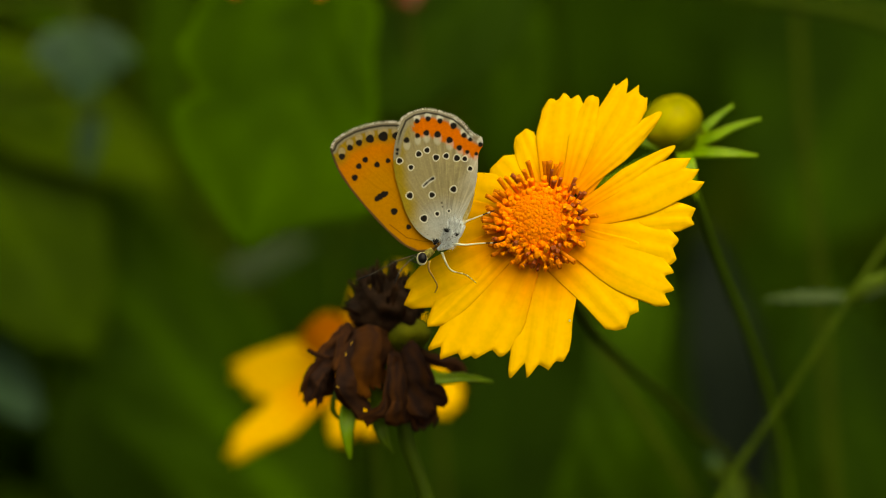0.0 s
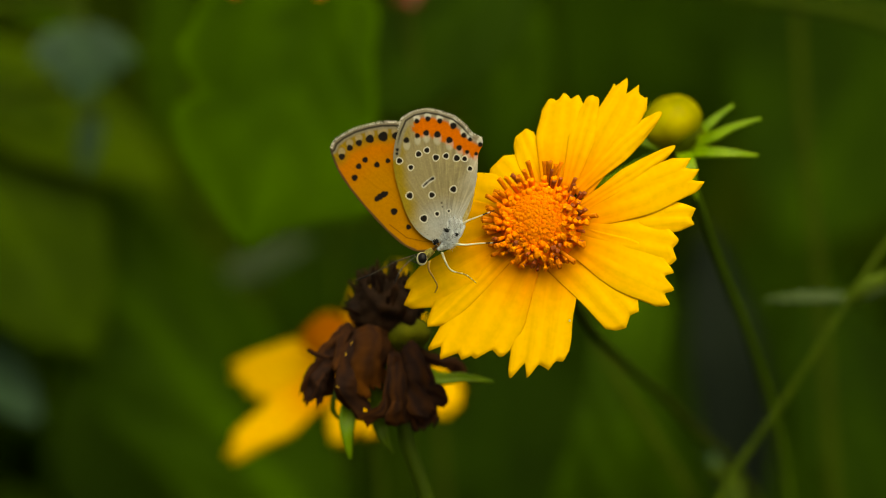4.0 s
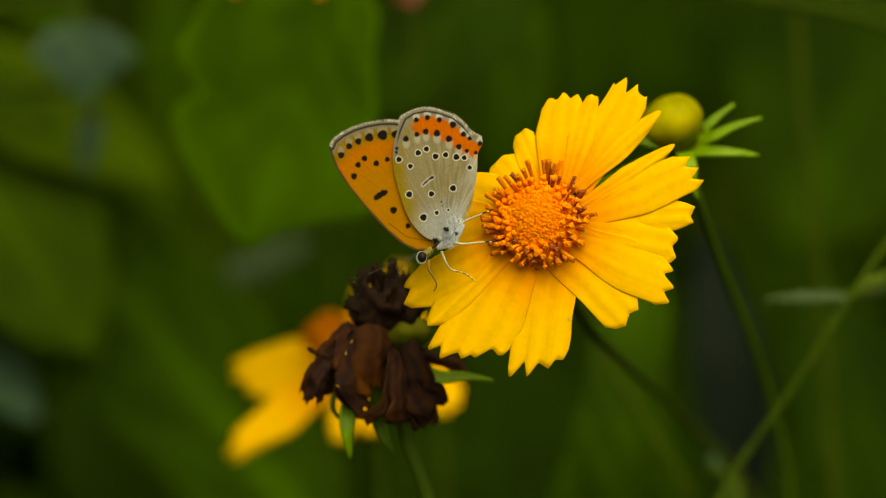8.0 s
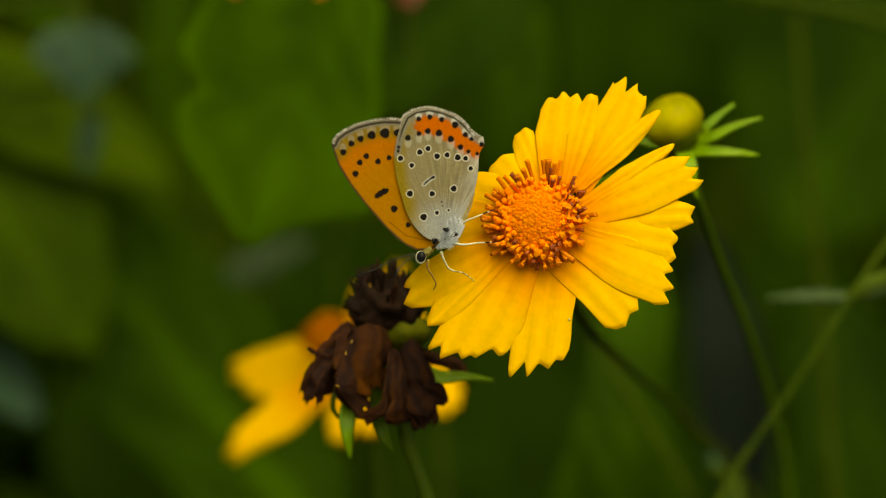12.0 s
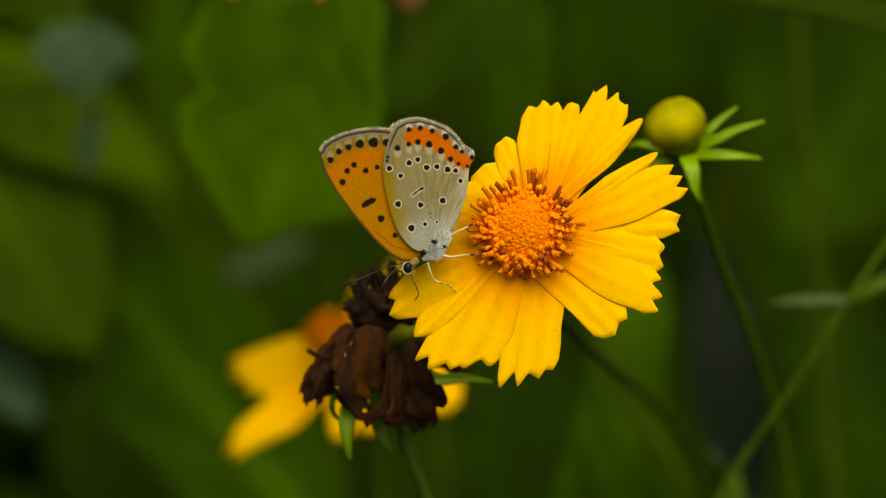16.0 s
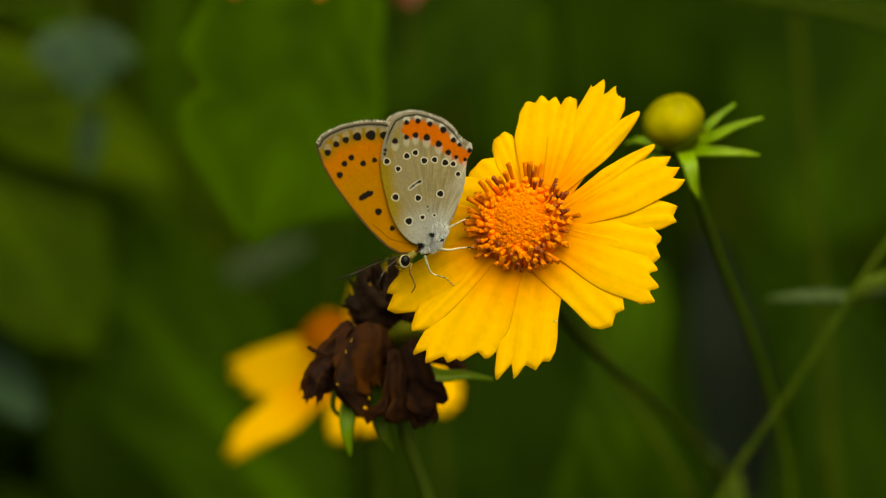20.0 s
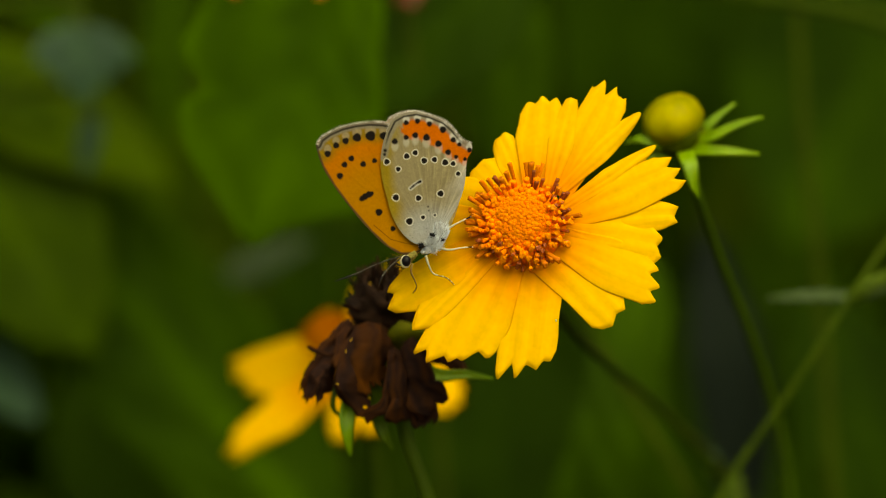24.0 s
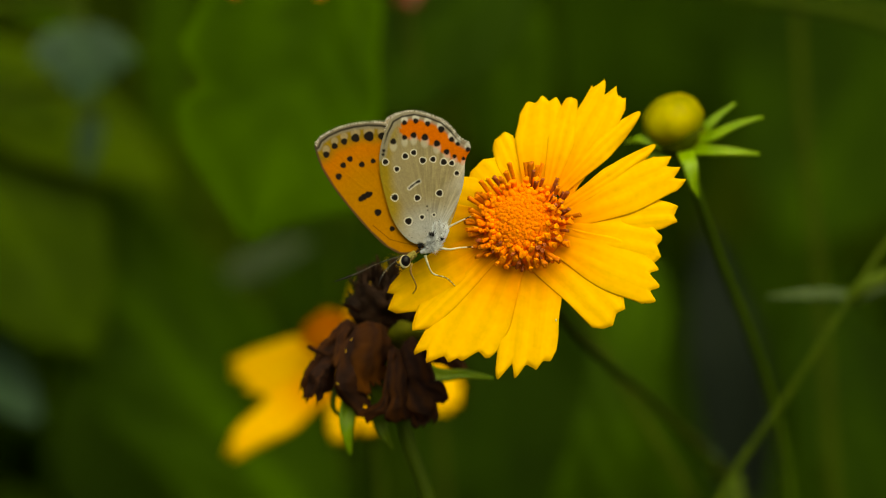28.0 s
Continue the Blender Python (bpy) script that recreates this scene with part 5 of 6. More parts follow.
def hairs(name, centre, size, count, length, mats, seed, flow):
    """Short fur on a body, one mesh of fine tapered hairs."""
    r = random.Random(seed)
    verts, faces, index = [], [], []
    for k in range(count):
        n = unit((r.gauss(0, 1), r.gauss(0, 1) - 0.3, r.gauss(0, 1)))
        p = np.array(centre) + n * np.array(size)
        d = unit(n * 0.6 + np.array(flow) + np.array((r.uniform(-0.4, 0.4), r.uniform(-0.4, 0.4), r.uniform(-0.4, 0.4))))
        s = unit(np.cross(d, (0.2, 1, 0.1))) * 0.00003
        o = len(verts)
        t = p + d * length * r.uniform(0.5, 1.2)
        verts += [p - s, p + s, t]
        faces.append((o, o + 1, o + 2))
        index.append(0 if r.random() < 0.94 else 1)
    return mesh_of(name, verts, faces, mats, index)


def body_part(name, points, radii, mat, label=""):
    return part(name, tube(name, points, radii, mat, 14, 6, rough=0.08), butterfly, label)


thorax = body_part("thorax", [bl(1.74, 2.06), bl(0.63, 0.79), bl(-0.79, -0.63), bl(-2.1, -1.35)], [0.0004, 0.0008, 0.00082, 0.00062, 0.00025], M_FUR, "furry blue-white thorax")
part("fur", hairs("fur", bl(-0.32, 0, -0.5), (0.00105, 0.0008, 0.0010), 1000, 0.00085, [M_FUR, M_BLACK], 4, (0.25, -0.1, 0.5)), thorax)
part("fur", hairs("fur", bl(0.63, 1.74, -0.95), (0.0010, 0.00012, 0.0011), 330, 0.00085, [M_FUR, M_BLACK], 14, (0.2, 0.0, 1.3)), thorax)
for mx, mz, mr in ((-0.48, 1.2, 0.30), (-2.1, -0.35, 0.34), (0.9, 0.45, 0.14)):
    mark = part("dark_mark", dome_mesh("dark_mark", mr / 1000, 0.00016, M_BLACK, 0.7, 8, 12, back=0.4), thorax)
    mark.matrix_basis = Matrix.Translation(bl(mx, mz, -1.5)) @ Matrix.Rotation(radians(90), 4, "X") @ Matrix.Rotation(mx, 4, "Z") @ Matrix.Diagonal((1.3, 0.75, 1, 1))
    part("dark_fur", hairs("dark_fur", bl(mx, mz, -1.5), (mr / 1100, 0.0001, mr / 1500), 46, 0.00055, [M_BLACK, M_FUR], int(mr * 100), (0.2, -0.3, 0.5)), thorax)
body_part("abdomen", [bl(0.5, 0.95, 0.2), bl(1.7, 3.57, 0.3), bl(2.7, 6.34, 0.3), bl(3.3, 9.12, 0.2)], [0.0008, 0.0008, 0.0007, 0.0003], M_ABDOMEN, "slender yellowish abdomen")
b_head = body_part("head", [bl(-2.78, -1.27), bl(-3.81, -2.06), bl(-4.76, -2.7)], [0.0005, 0.00062, 0.0006, 0.0004], M_HEAD, "small furry head")
eye_ring = part("eye_rim", dome_mesh("eye_rim", 0.00085, 0.0004, M_WHITE, 0.0, 10, 24, back=0.0), b_head, "white rim of the eye")
eye_ring.matrix_basis = Matrix.Translation(bl(-4.26, -2.55, -0.62)) @ Vector((-0.1, -1, 0.05)).to_track_quat("Z", "Y").to_matrix().to_4x4() @ Matrix.Diagonal((0.92, 1.1, 1, 1))
eye = part("eye", dome_mesh("eye", 0.00072, 0.00055, M_BLACK, 0.0, 12, 24, back=0.0), b_head, "glossy black eye")
eye.matrix_basis = Matrix.Translation(bl(-4.16, -2.46, -0.78)) @ Vector((-0.1, -1, 0.05)).to_track_quat("Z", "Y").to_matrix().to_4x4() @ Matrix.Diagonal((0.92, 1.1, 1, 1))
part("palp", tube("palp", [bl(-4.6, -3.01, -0.3), bl(-5.23, -3.01, -0.4), bl(-5.71, -2.62, -0.4)], [0.00011, 0.00012, 0.00006], M_BLACK, 7, 4), b_head)


def antenna(points, step):
    def band(i):
        return 0 if i > 92 or i % step < step * 3 // 5 + 1 else 1
    return part("antenna", tube("antenna", points, [0.00008, 0.00007, 0.00007, 0.00007, 0.00008, 0.00012, 0.00012, 0.00004], [M_BLACK, M_BAND], 7, 42, band), b_head, "thin black antenna with white bands")


antenna([bl(-4.6, -1.74, -0.3), bl(-7.77, -2.7, -0.7), bl(-11.26, -4.28, -1.0), bl(-14.27, -5.39, -1.2)], 5)
antenna([bl(-4.6, -1.9, -0.5), bl(-6.03, -2.85, -1.1), bl(-7.29, -4.28, -1.7), bl(-8.09, -6.03, -2.0)], 9)


def leg(points, radii, label, mats, dark_from):
    n = (len(points) - 1) * 8
    def band(i):
        return 1 if i > dark_from * n and (i % 3) else 0
    part("leg", tube("leg", points, radii, mats, 8, 8, band), butterfly, label)


leg([bl(1.2, 1.6, -0.4), bl(1.9, 2.2, -0.6), bl(3.33, 3.01, 1.0), bl(5.71, 4.12, 3.3)], [0.00022, 0.00016, 0.00012, 0.00008], "cream leg with black bands at the foot", [M_WHITE, M_BLACK], 0.72)
leg([bl(0.16, -0.63, -0.5), bl(1.59, -0.87, -0.6), bl(3.57, -0.63, 1.2), bl(5.95, -0.48, 3.1)], [0.00023, 0.00016, 0.00012, 0.00008], "cream leg with black bands at the foot", [M_WHITE, M_BLACK], 0.72)
leg([bl(-1.43, -1.74, -0.4), bl(-1.11, -2.78, -0.2), bl(-0.48, -4.12, 0.6), bl(1.59, -4.92, 2.2), bl(2.78, -6.03, 3.4)], [0.00022, 0.00016, 0.00012, 0.00011, 0.00008], "cream leg standing on the petal", [M_WHITE, M_TAN], 0.55)
leg([bl(-3.33, -2.85, 0.0), bl(-3.49, -3.81, 0.2), bl(-3.01, -5.15, 1.6), bl(-2.78, -6.34, 3.0), bl(-3.25, -7.06, 3.6)], [0.00019, 0.00016, 0.00012, 0.00009], "tan leg standing on the petal", [M_TAN, M_TAN], 0.5)


# ---- motion of the things, all in one place ----
def swing(rest, rows, offset):
    """A stem turns about its root so that its top follows the head; offset is the top in the head's space."""
    out = []
    a = Vector(rest)
    for t, m in rows:
        b = m @ Vector(offset)
        out.append((t, a.rotation_difference(b).to_matrix().to_4x4()))
    return out


def motions():
    head_rows = [
        (0, pose(-0.05370, -0.13000, 0.40338, 2.71, 1.11, -2.80)),
        (3.5, pose(-0.05370, -0.13000, 0.40338, 2.71, 1.11, -2.80)),
        (5.5, pose(-0.05375, -0.13000, 0.40338, 2.70, 1.03, -2.67)),
        (6, pose(-0.05377, -0.13000, 0.40338, 2.69, 1.02, -2.63)),
        (6.5, pose(-0.05376, -0.13000, 0.40345, 2.56, 0.91, -2.95)),
        (7, pose(-0.05376, -0.13000, 0.40347, 2.40, 0.94, -2.92)),
        (7.5, pose(-0.05375, -0.13000, 0.40342, 2.02, 1.00, -2.71)),
        (8, pose(-0.05377, -0.13000, 0.40354, 1.89, 0.93, -3.28)),
        (8.1, pose(-0.05376, -0.13000, 0.40359, 1.89, 1.03, -3.37)),
        (8.2, pose(-0.05362, -0.13000, 0.40308, 3.82, 1.09, -1.68)),
        (8.3, pose(-0.05486, -0.13000, 0.40256, 5.76, 1.10, 0.02)),
        (8.4, pose(-0.05432, -0.13000, 0.40438, -0.26, 1.29, -5.67)),
        (8.5, pose(-0.05349, -0.13000, 0.40468, -1.11, 1.35, -6.55)),
        (8.6, pose(-0.05530, -0.13000, 0.40180, 8.61, 1.13, 2.49)),
        (8.7, pose(-0.05392, -0.13000, 0.40329, 3.46, 1.53, -2.25)),
        (8.8, pose(-0.05342, -0.13000, 0.40470, -1.43, 1.53, -6.76)),
        (8.9, pose(-0.05478, -0.13000, 0.40264, 5.52, 1.58, -0.28)),
        (9, pose(-0.05346, -0.13000, 0.40267, 5.34, 1.65, -0.41)),
        (9.1, pose(-0.05404, -0.13000, 0.40329, 2.94, 1.54, -2.37)),
        (9.2, pose(-0.05452, -0.13000, 0.40390, 0.57, 1.35, -4.30)),
        (9.3, pose(-0.05347, -0.13000, 0.40329, 2.32, 1.16, -2.41)),
        (9.4, pose(-0.05436, -0.13000, 0.40229, 5.44, 0.83, 0.75)),
        (9.5, pose(-0.05419, -0.13000, 0.40350, 1.04, 0.78, -3.05)),
        (9.6, pose(-0.05352, -0.13000, 0.40454, -2.07, 0.68, -6.29)),
        (9.7, pose(-0.05423, -0.13000, 0.40311, 3.18, 0.75, -1.79)),
        (9.8, pose(-0.05396, -0.13000, 0.40265, 5.14, 0.67, -0.32)),
        (9.9, pose(-0.05378, -0.13000, 0.40405, 0.81, 0.76, -4.69)),
        (10, pose(-0.05408, -0.13000, 0.40399, 1.42, 0.76, -4.49)),
        (10.1, pose(-0.05377, -0.13000, 0.40325, 3.82, 0.79, -2.23)),
        (10.2, pose(-0.05378, -0.13000, 0.40307, 4.32, 0.82, -1.73)),
        (10.3, pose(-0.05411, -0.13000, 0.40378, 1.80, 0.90, -4.03)),
        (10.4, pose(-0.05380, -0.13000, 0.40401, 0.92, 0.94, -4.81)),
        (10.5, pose(-0.05376, -0.13000, 0.40318, 3.65, 0.97, -2.25)),
        (10.6, pose(-0.05403, -0.13000, 0.40309, 3.97, 0.97, -1.87)),
        (10.7, pose(-0.05369, -0.13000, 0.40397, 1.04, 1.00, -4.51)),
        (10.8, pose(-0.05392, -0.13000, 0.40363, 2.21, 1.01, -3.33)),
        (10.9, pose(-0.05414, -0.13000, 0.40305, 4.22, 0.97, -1.39)),
        (11, pose(-0.05368, -0.13000, 0.40335, 3.22, 1.01, -2.23)),
        (11.5, pose(-0.05378, -0.13000, 0.40379, 1.93, 0.96, -2.88)),
        (12, pose(-0.05379, -0.13000, 0.40355, 2.91, 0.87, -3.03)),
        (12.1, pose(-0.05380, -0.13000, 0.40342, 3.07, 0.76, -3.05)),
        (12.2, pose(-0.05380, -0.13000, 0.40398, 0.92, 0.65, -5.22)),
        (12.3, pose(-0.05372, -0.13000, 0.40486, -2.32, 0.38, -8.38)),
        (12.4, pose(-0.05348, -0.13000, 0.40355, 1.81, 0.45, -4.73)),
        (12.5, pose(-0.05379, -0.13000, 0.40194, 6.98, 0.18, -0.12)),
        (14.5, pose(-0.05403, -0.13000, 0.40319, 2.50, 1.18, 2.83)),
        (14.6, pose(-0.05400, -0.13000, 0.40371, 0.28, 0.48, 0.63)),
        (14.7, pose(-0.05404, -0.13000, 0.40381, -0.53, -0.28, -0.26)),
        (14.8, pose(-0.05425, -0.13000, 0.40327, 0.83, -1.05, 0.85)),
        (14.9, pose(-0.05486, -0.13000, 0.40490, -5.07, -2.02, -4.75)),
        (15, pose(-0.05797, -0.13000, 0.40657, -10.69, -2.77, -10.07)),
        (15.1, pose(-0.05774, -0.13000, 0.40456, -3.91, -2.07, -4.25)),
        (15.2, pose(-0.05620, -0.13000, 0.40145, 6.92, -1.61, 5.34)),
        (15.3, pose(-0.05726, -0.13000, 0.40166, 6.74, -0.92, 4.77)),
        (15.4, pose(-0.05653, -0.13000, 0.40429, -1.61, -0.05, -3.36)),
        (15.5, pose(-0.05586, -0.13000, 0.40348, 1.59, 0.65, -0.81)),
        (15.6, pose(-0.05699, -0.13000, 0.40043, 11.45, -0.29, 8.77)),
        (15.7, pose(-0.05607, -0.13000, 0.40324, 1.53, 0.53, 0.05)),
        (15.8, pose(-0.05613, -0.13000, 0.40396, -1.31, 0.45, -2.12)),
        (15.9, pose(-0.05666, -0.13000, 0.40256, 2.98, 0.36, 2.30)),
        (16, pose(-0.05584, -0.13000, 0.40221, 3.75, 0.25, 3.48)),
        (16.1, pose(-0.05617, -0.13000, 0.40334, -0.08, 0.33, -0.16)),
        (16.2, pose(-0.05650, -0.13000, 0.40350, -0.58, 0.29, -0.71)),
        (16.3, pose(-0.05587, -0.13000, 0.40284, 1.65, 0.24, 1.27)),
        (16.4, pose(-0.05645, -0.13000, 0.40202, 4.43, 0.08, 3.76)),
        (16.5, pose(-0.05628, -0.13000, 0.40350, -0.56, 0.18, -0.94)),
        (17, pose(-0.05653, -0.13000, 0.40361, -1.68, -0.34, -2.11)),
        (17.5, pose(-0.05625, -0.13000, 0.40299, 0.79, -0.10, 0.47)),
        (17.6, pose(-0.05633, -0.13000, 0.40302, 0.73, -0.19, -0.02)),
        (17.7, pose(-0.05630, -0.13000, 0.40327, -0.12, -0.28, -1.24)),
        (17.8, pose(-0.05627, -0.13000, 0.40296, 0.94, -0.37, -0.70)),
        (17.9, pose(-0.05713, -0.13000, 0.40330, -0.18, -0.48, -2.17)),
        (18, pose(-0.05721, -0.13000, 0.40449, -4.16, -0.80, -6.29)),
        (18.1, pose(-0.05566, -0.13000, 0.40316, 0.39, -0.57, -2.61)),
        (18.2, pose(-0.05697, -0.13000, 0.40122, 6.96, -0.77, 2.93)),
        (18.3, pose(-0.05666, -0.13000, 0.40373, -1.39, -0.66, -5.33)),
        (18.4, pose(-0.05538, -0.13000, 0.40584, -8.32, -1.51, -12.29)),
        (18.5, pose(-0.05679, -0.13000, 0.40235, 3.40, -0.56, -1.97)),
        (18.6, pose(-0.05653, -0.13000, 0.40167, 5.44, -0.46, 1.17)),
        (18.7, pose(-0.05564, -0.13000, 0.40437, -3.89, -0.40, -6.21)),
        (18.8, pose(-0.05677, -0.13000, 0.40383, -2.34, -0.05, -3.54)),
        (18.9, pose(-0.05637, -0.13000, 0.40176, 4.41, 0.09, 3.95)),
        (19, pose(-0.05594, -0.13000, 0.40271, 0.98, 0.44, 2.01)),
        (19.1, pose(-0.05669, -0.13000, 0.40354, -1.57, 0.42, -0.31)),
        (19.2, pose(-0.05620, -0.13000, 0.40343, -0.92, 0.39, 0.32)),
        (19.3, pose(-0.05612, -0.13000, 0.40187, 4.65, 0.13, 5.52)),
        (19.4, pose(-0.05661, -0.13000, 0.40217, 3.93, 0.15, 4.89)),
        (19.5, pose(-0.05593, -0.13000, 0.40404, -2.13, 0.27, -0.68)),
        (19.6, pose(-0.05630, -0.13000, 0.40284, 1.97, 0.13, 2.72)),
        (19.7, pose(-0.05639, -0.13000, 0.40192, 5.09, -0.15, 5.21)),
        (19.8, pose(-0.05608, -0.13000, 0.40286, 1.95, -0.05, 1.90)),
        (19.9, pose(-0.05634, -0.13000, 0.40364, -0.65, -0.13, -0.91)),
        (20, pose(-0.05625, -0.13000, 0.40319, 0.88, -0.22, 0.11)),
        (20.5, pose(-0.05630, -0.13000, 0.40264, 1.63, -0.26, 0.45)),
        (21, pose(-0.05619, -0.13000, 0.40334, -0.13, 0.06, -0.06)),
        (21.5, pose(-0.05610, -0.13000, 0.40339, 0.27, -0.04, -0.35)),
        (23.5, pose(-0.05610, -0.13000, 0.40323, 0.68, -0.09, -0.43)),
        (24, pose(-0.05613, -0.13000, 0.40319, 0.22, 0.06, 0.80)),
        (24.5, pose(-0.05618, -0.13000, 0.40327, 0.30, 0.01, 0.26)),
        (25, pose(-0.05619, -0.13000, 0.40328, 0.00, 0.00, 0.00)),
        (25.5, pose(-0.05636, -0.13000, 0.40335, -0.05, -0.14, -0.98)),
        (26, pose(-0.05659, -0.13000, 0.40356, -1.87, -0.37, -1.98)),
        (26.5, pose(-0.05662, -0.13000, 0.40322, 0.27, -0.75, -1.94)),
        (27, pose(-0.05659, -0.13000, 0.40342, -1.16, -0.42, -1.61)),
        (27.5, pose(-0.05628, -0.13000, 0.40333, 0.24, -0.24, -0.87)),
        (28, pose(-0.05615, -0.13000, 0.40322, 0.27, -0.15, 0.43)),
    ]
    walk(head, head_rows)
    walk(flower_stem, swing(STEM_TOP, head_rows, STEM_TOP - head_rows_rest()))
    walk(butterfly, [
        (0, pose(0.00126, -0.00400, 0.40132, -4.81, -2.85, -8.37)),
        (3.5, pose(0.00126, -0.00400, 0.40132, -4.81, -2.85, -8.37)),
        (5.5, pose(0.00120, -0.00400, 0.40130, -4.29, -3.15, -8.91)),
        (6, pose(0.00120, -0.00400, 0.40130, -4.29, -3.15, -8.91)),
        (6.5, pose(0.00114, -0.00400, 0.40132, -4.81, -2.85, -8.36)),
        (7, pose(0.00120, -0.00400, 0.40142, -4.28, -3.16, -8.93)),
        (7.5, pose(0.00119, -0.00400, 0.40133, -4.28, -2.96, -8.29)),
        (8, pose(0.00119, -0.00400, 0.40147, -3.75, -2.73, -7.82)),
        (8.1, pose(0.00123, -0.00400, 0.40157, -2.74, -2.12, -5.91)),
        (8.2, pose(0.00135, -0.00400, 0.40113, -0.28, -1.49, -4.02)),
        (8.3, pose(0.00009, -0.00400, 0.40068, 2.20, -0.95, -2.10)),
        (8.4, pose(0.00060, -0.00400, 0.40257, -1.16, -0.49, -0.12)),
        (8.5, pose(0.00137, -0.00400, 0.40303, -0.69, 0.01, 1.82)),
        (8.6, pose(-0.00034, -0.00400, 0.40004, 4.89, -0.01, -0.11)),
        (8.7, pose(0.00110, -0.00400, 0.40150, -0.46, -0.04, -2.01)),
        (8.8, pose(0.00166, -0.00400, 0.40286, -5.61, -0.24, -3.89)),
        (8.9, pose(0.00036, -0.00400, 0.40078, -2.08, -0.17, -5.82)),
        (9, pose(0.00169, -0.00400, 0.40076, -3.76, -0.34, -7.72)),
        (9.1, pose(0.00115, -0.00400, 0.40137, -5.10, -0.63, -7.44)),
        (9.2, pose(0.00067, -0.00400, 0.40195, -6.42, -0.92, -7.14)),
        (9.3, pose(0.00169, -0.00400, 0.40132, -4.72, -1.01, -6.89)),
        (9.4, pose(0.00080, -0.00400, 0.40029, -2.01, -1.06, -6.65)),
        (9.5, pose(0.00088, -0.00400, 0.40140, -4.83, -1.43, -6.33)),
        (9.6, pose(0.00160, -0.00400, 0.40247, -6.47, -1.48, -6.42)),
        (9.7, pose(0.00087, -0.00400, 0.40102, -1.94, -1.18, -6.61)),
        (9.8, pose(0.00111, -0.00400, 0.40053, 0.17, -1.01, -6.75)),
        (9.9, pose(0.00127, -0.00400, 0.40190, -2.36, -1.12, -6.83)),
        (10, pose(0.00092, -0.00400, 0.40183, -1.26, -1.00, -6.96)),
        (10.1, pose(0.00126, -0.00400, 0.40108, 0.03, -0.93, -7.51)),
        (10.2, pose(0.00126, -0.00400, 0.40092, -0.09, -0.95, -8.03)),
        (10.3, pose(0.00094, -0.00400, 0.40166, -2.42, -1.13, -8.53)),
        (10.4, pose(0.00126, -0.00400, 0.40190, -3.54, -1.23, -9.04)),
        (10.5, pose(0.00123, -0.00400, 0.40108, -2.02, -1.13, -9.59)),
        (10.6, pose(0.00101, -0.00400, 0.40102, -2.06, -1.15, -9.22)),
        (10.7, pose(0.00134, -0.00400, 0.40191, -4.49, -1.35, -8.82)),
        (10.8, pose(0.00110, -0.00400, 0.40159, -3.90, -1.31, -8.46)),
        (10.9, pose(0.00086, -0.00400, 0.40102, -2.71, -1.24, -8.11)),
        (11, pose(0.00131, -0.00400, 0.40128, -3.72, -1.32, -7.73)),
        (11.5, pose(0.00124, -0.00400, 0.40177, -2.78, -1.41, -8.05)),
        (12, pose(0.00115, -0.00400, 0.40144, -1.72, -1.16, -9.45)),
        (12.1, pose(0.00115, -0.00400, 0.40127, -2.93, -1.38, -10.15)),
        (12.2, pose(0.00115, -0.00400, 0.40177, -5.84, -1.77, -10.82)),
        (12.3, pose(0.00124, -0.00400, 0.40259, -9.54, -2.28, -11.46)),
        (12.4, pose(0.00146, -0.00400, 0.40124, -7.82, -2.26, -12.22)),
        (12.5, pose(0.00115, -0.00400, 0.39961, -5.34, -2.12, -13.00)),
        (14.5, pose(0.00099, -0.00400, 0.40109, -4.48, -0.85, -7.45)),
        (14.6, pose(0.00099, -0.00400, 0.40154, -7.64, -1.11, -4.41)),
        (14.7, pose(0.00099, -0.00400, 0.40161, -9.80, -1.20, -1.38)),
        (14.8, pose(0.00081, -0.00400, 0.40105, -10.34, -1.19, 1.63)),
        (14.9, pose(-0.00001, -0.00400, 0.40231, -16.34, 0.80, 4.69)),
        (15, pose(-0.00355, -0.00400, 0.40348, -22.19, 3.09, 7.69)),
        (15.1, pose(-0.00280, -0.00400, 0.40196, -14.93, 1.46, 6.18)),
        (15.2, pose(-0.00101, -0.00400, 0.39924, -4.72, -0.10, 4.70)),
        (15.3, pose(-0.00201, -0.00400, 0.39943, -2.78, 0.56, 3.27)),
        (15.4, pose(-0.00125, -0.00400, 0.40200, -6.93, 1.37, 1.78)),
        (15.5, pose(-0.00067, -0.00400, 0.40131, -2.51, 2.05, 0.40)),
        (15.6, pose(-0.00172, -0.00400, 0.39814, 4.94, 1.74, 0.18)),
        (15.7, pose(-0.00084, -0.00400, 0.40089, -2.27, 1.45, -0.28)),
        (15.8, pose(-0.00093, -0.00400, 0.40155, -4.21, 1.15, -0.64)),
        (15.9, pose(-0.00151, -0.00400, 0.40013, -0.91, 0.88, -0.95)),
        (16, pose(-0.00071, -0.00400, 0.39980, -0.18, 0.59, -1.29)),
        (16.1, pose(-0.00103, -0.00400, 0.40087, -2.63, 0.63, -0.75)),
        (16.2, pose(-0.00135, -0.00400, 0.40102, -2.62, 0.69, -0.20)),
        (16.3, pose(-0.00071, -0.00400, 0.40038, -0.58, 0.74, 0.37)),
        (16.4, pose(-0.00127, -0.00400, 0.39958, 1.86, 0.78, 0.94)),
        (16.5, pose(-0.00113, -0.00400, 0.40107, -1.45, 0.86, 1.47)),
        (17, pose(-0.00141, -0.00400, 0.40122, 0.77, 0.62, 1.15)),
        (17.5, pose(-0.00113, -0.00400, 0.40059, 0.79, 0.34, 1.03)),
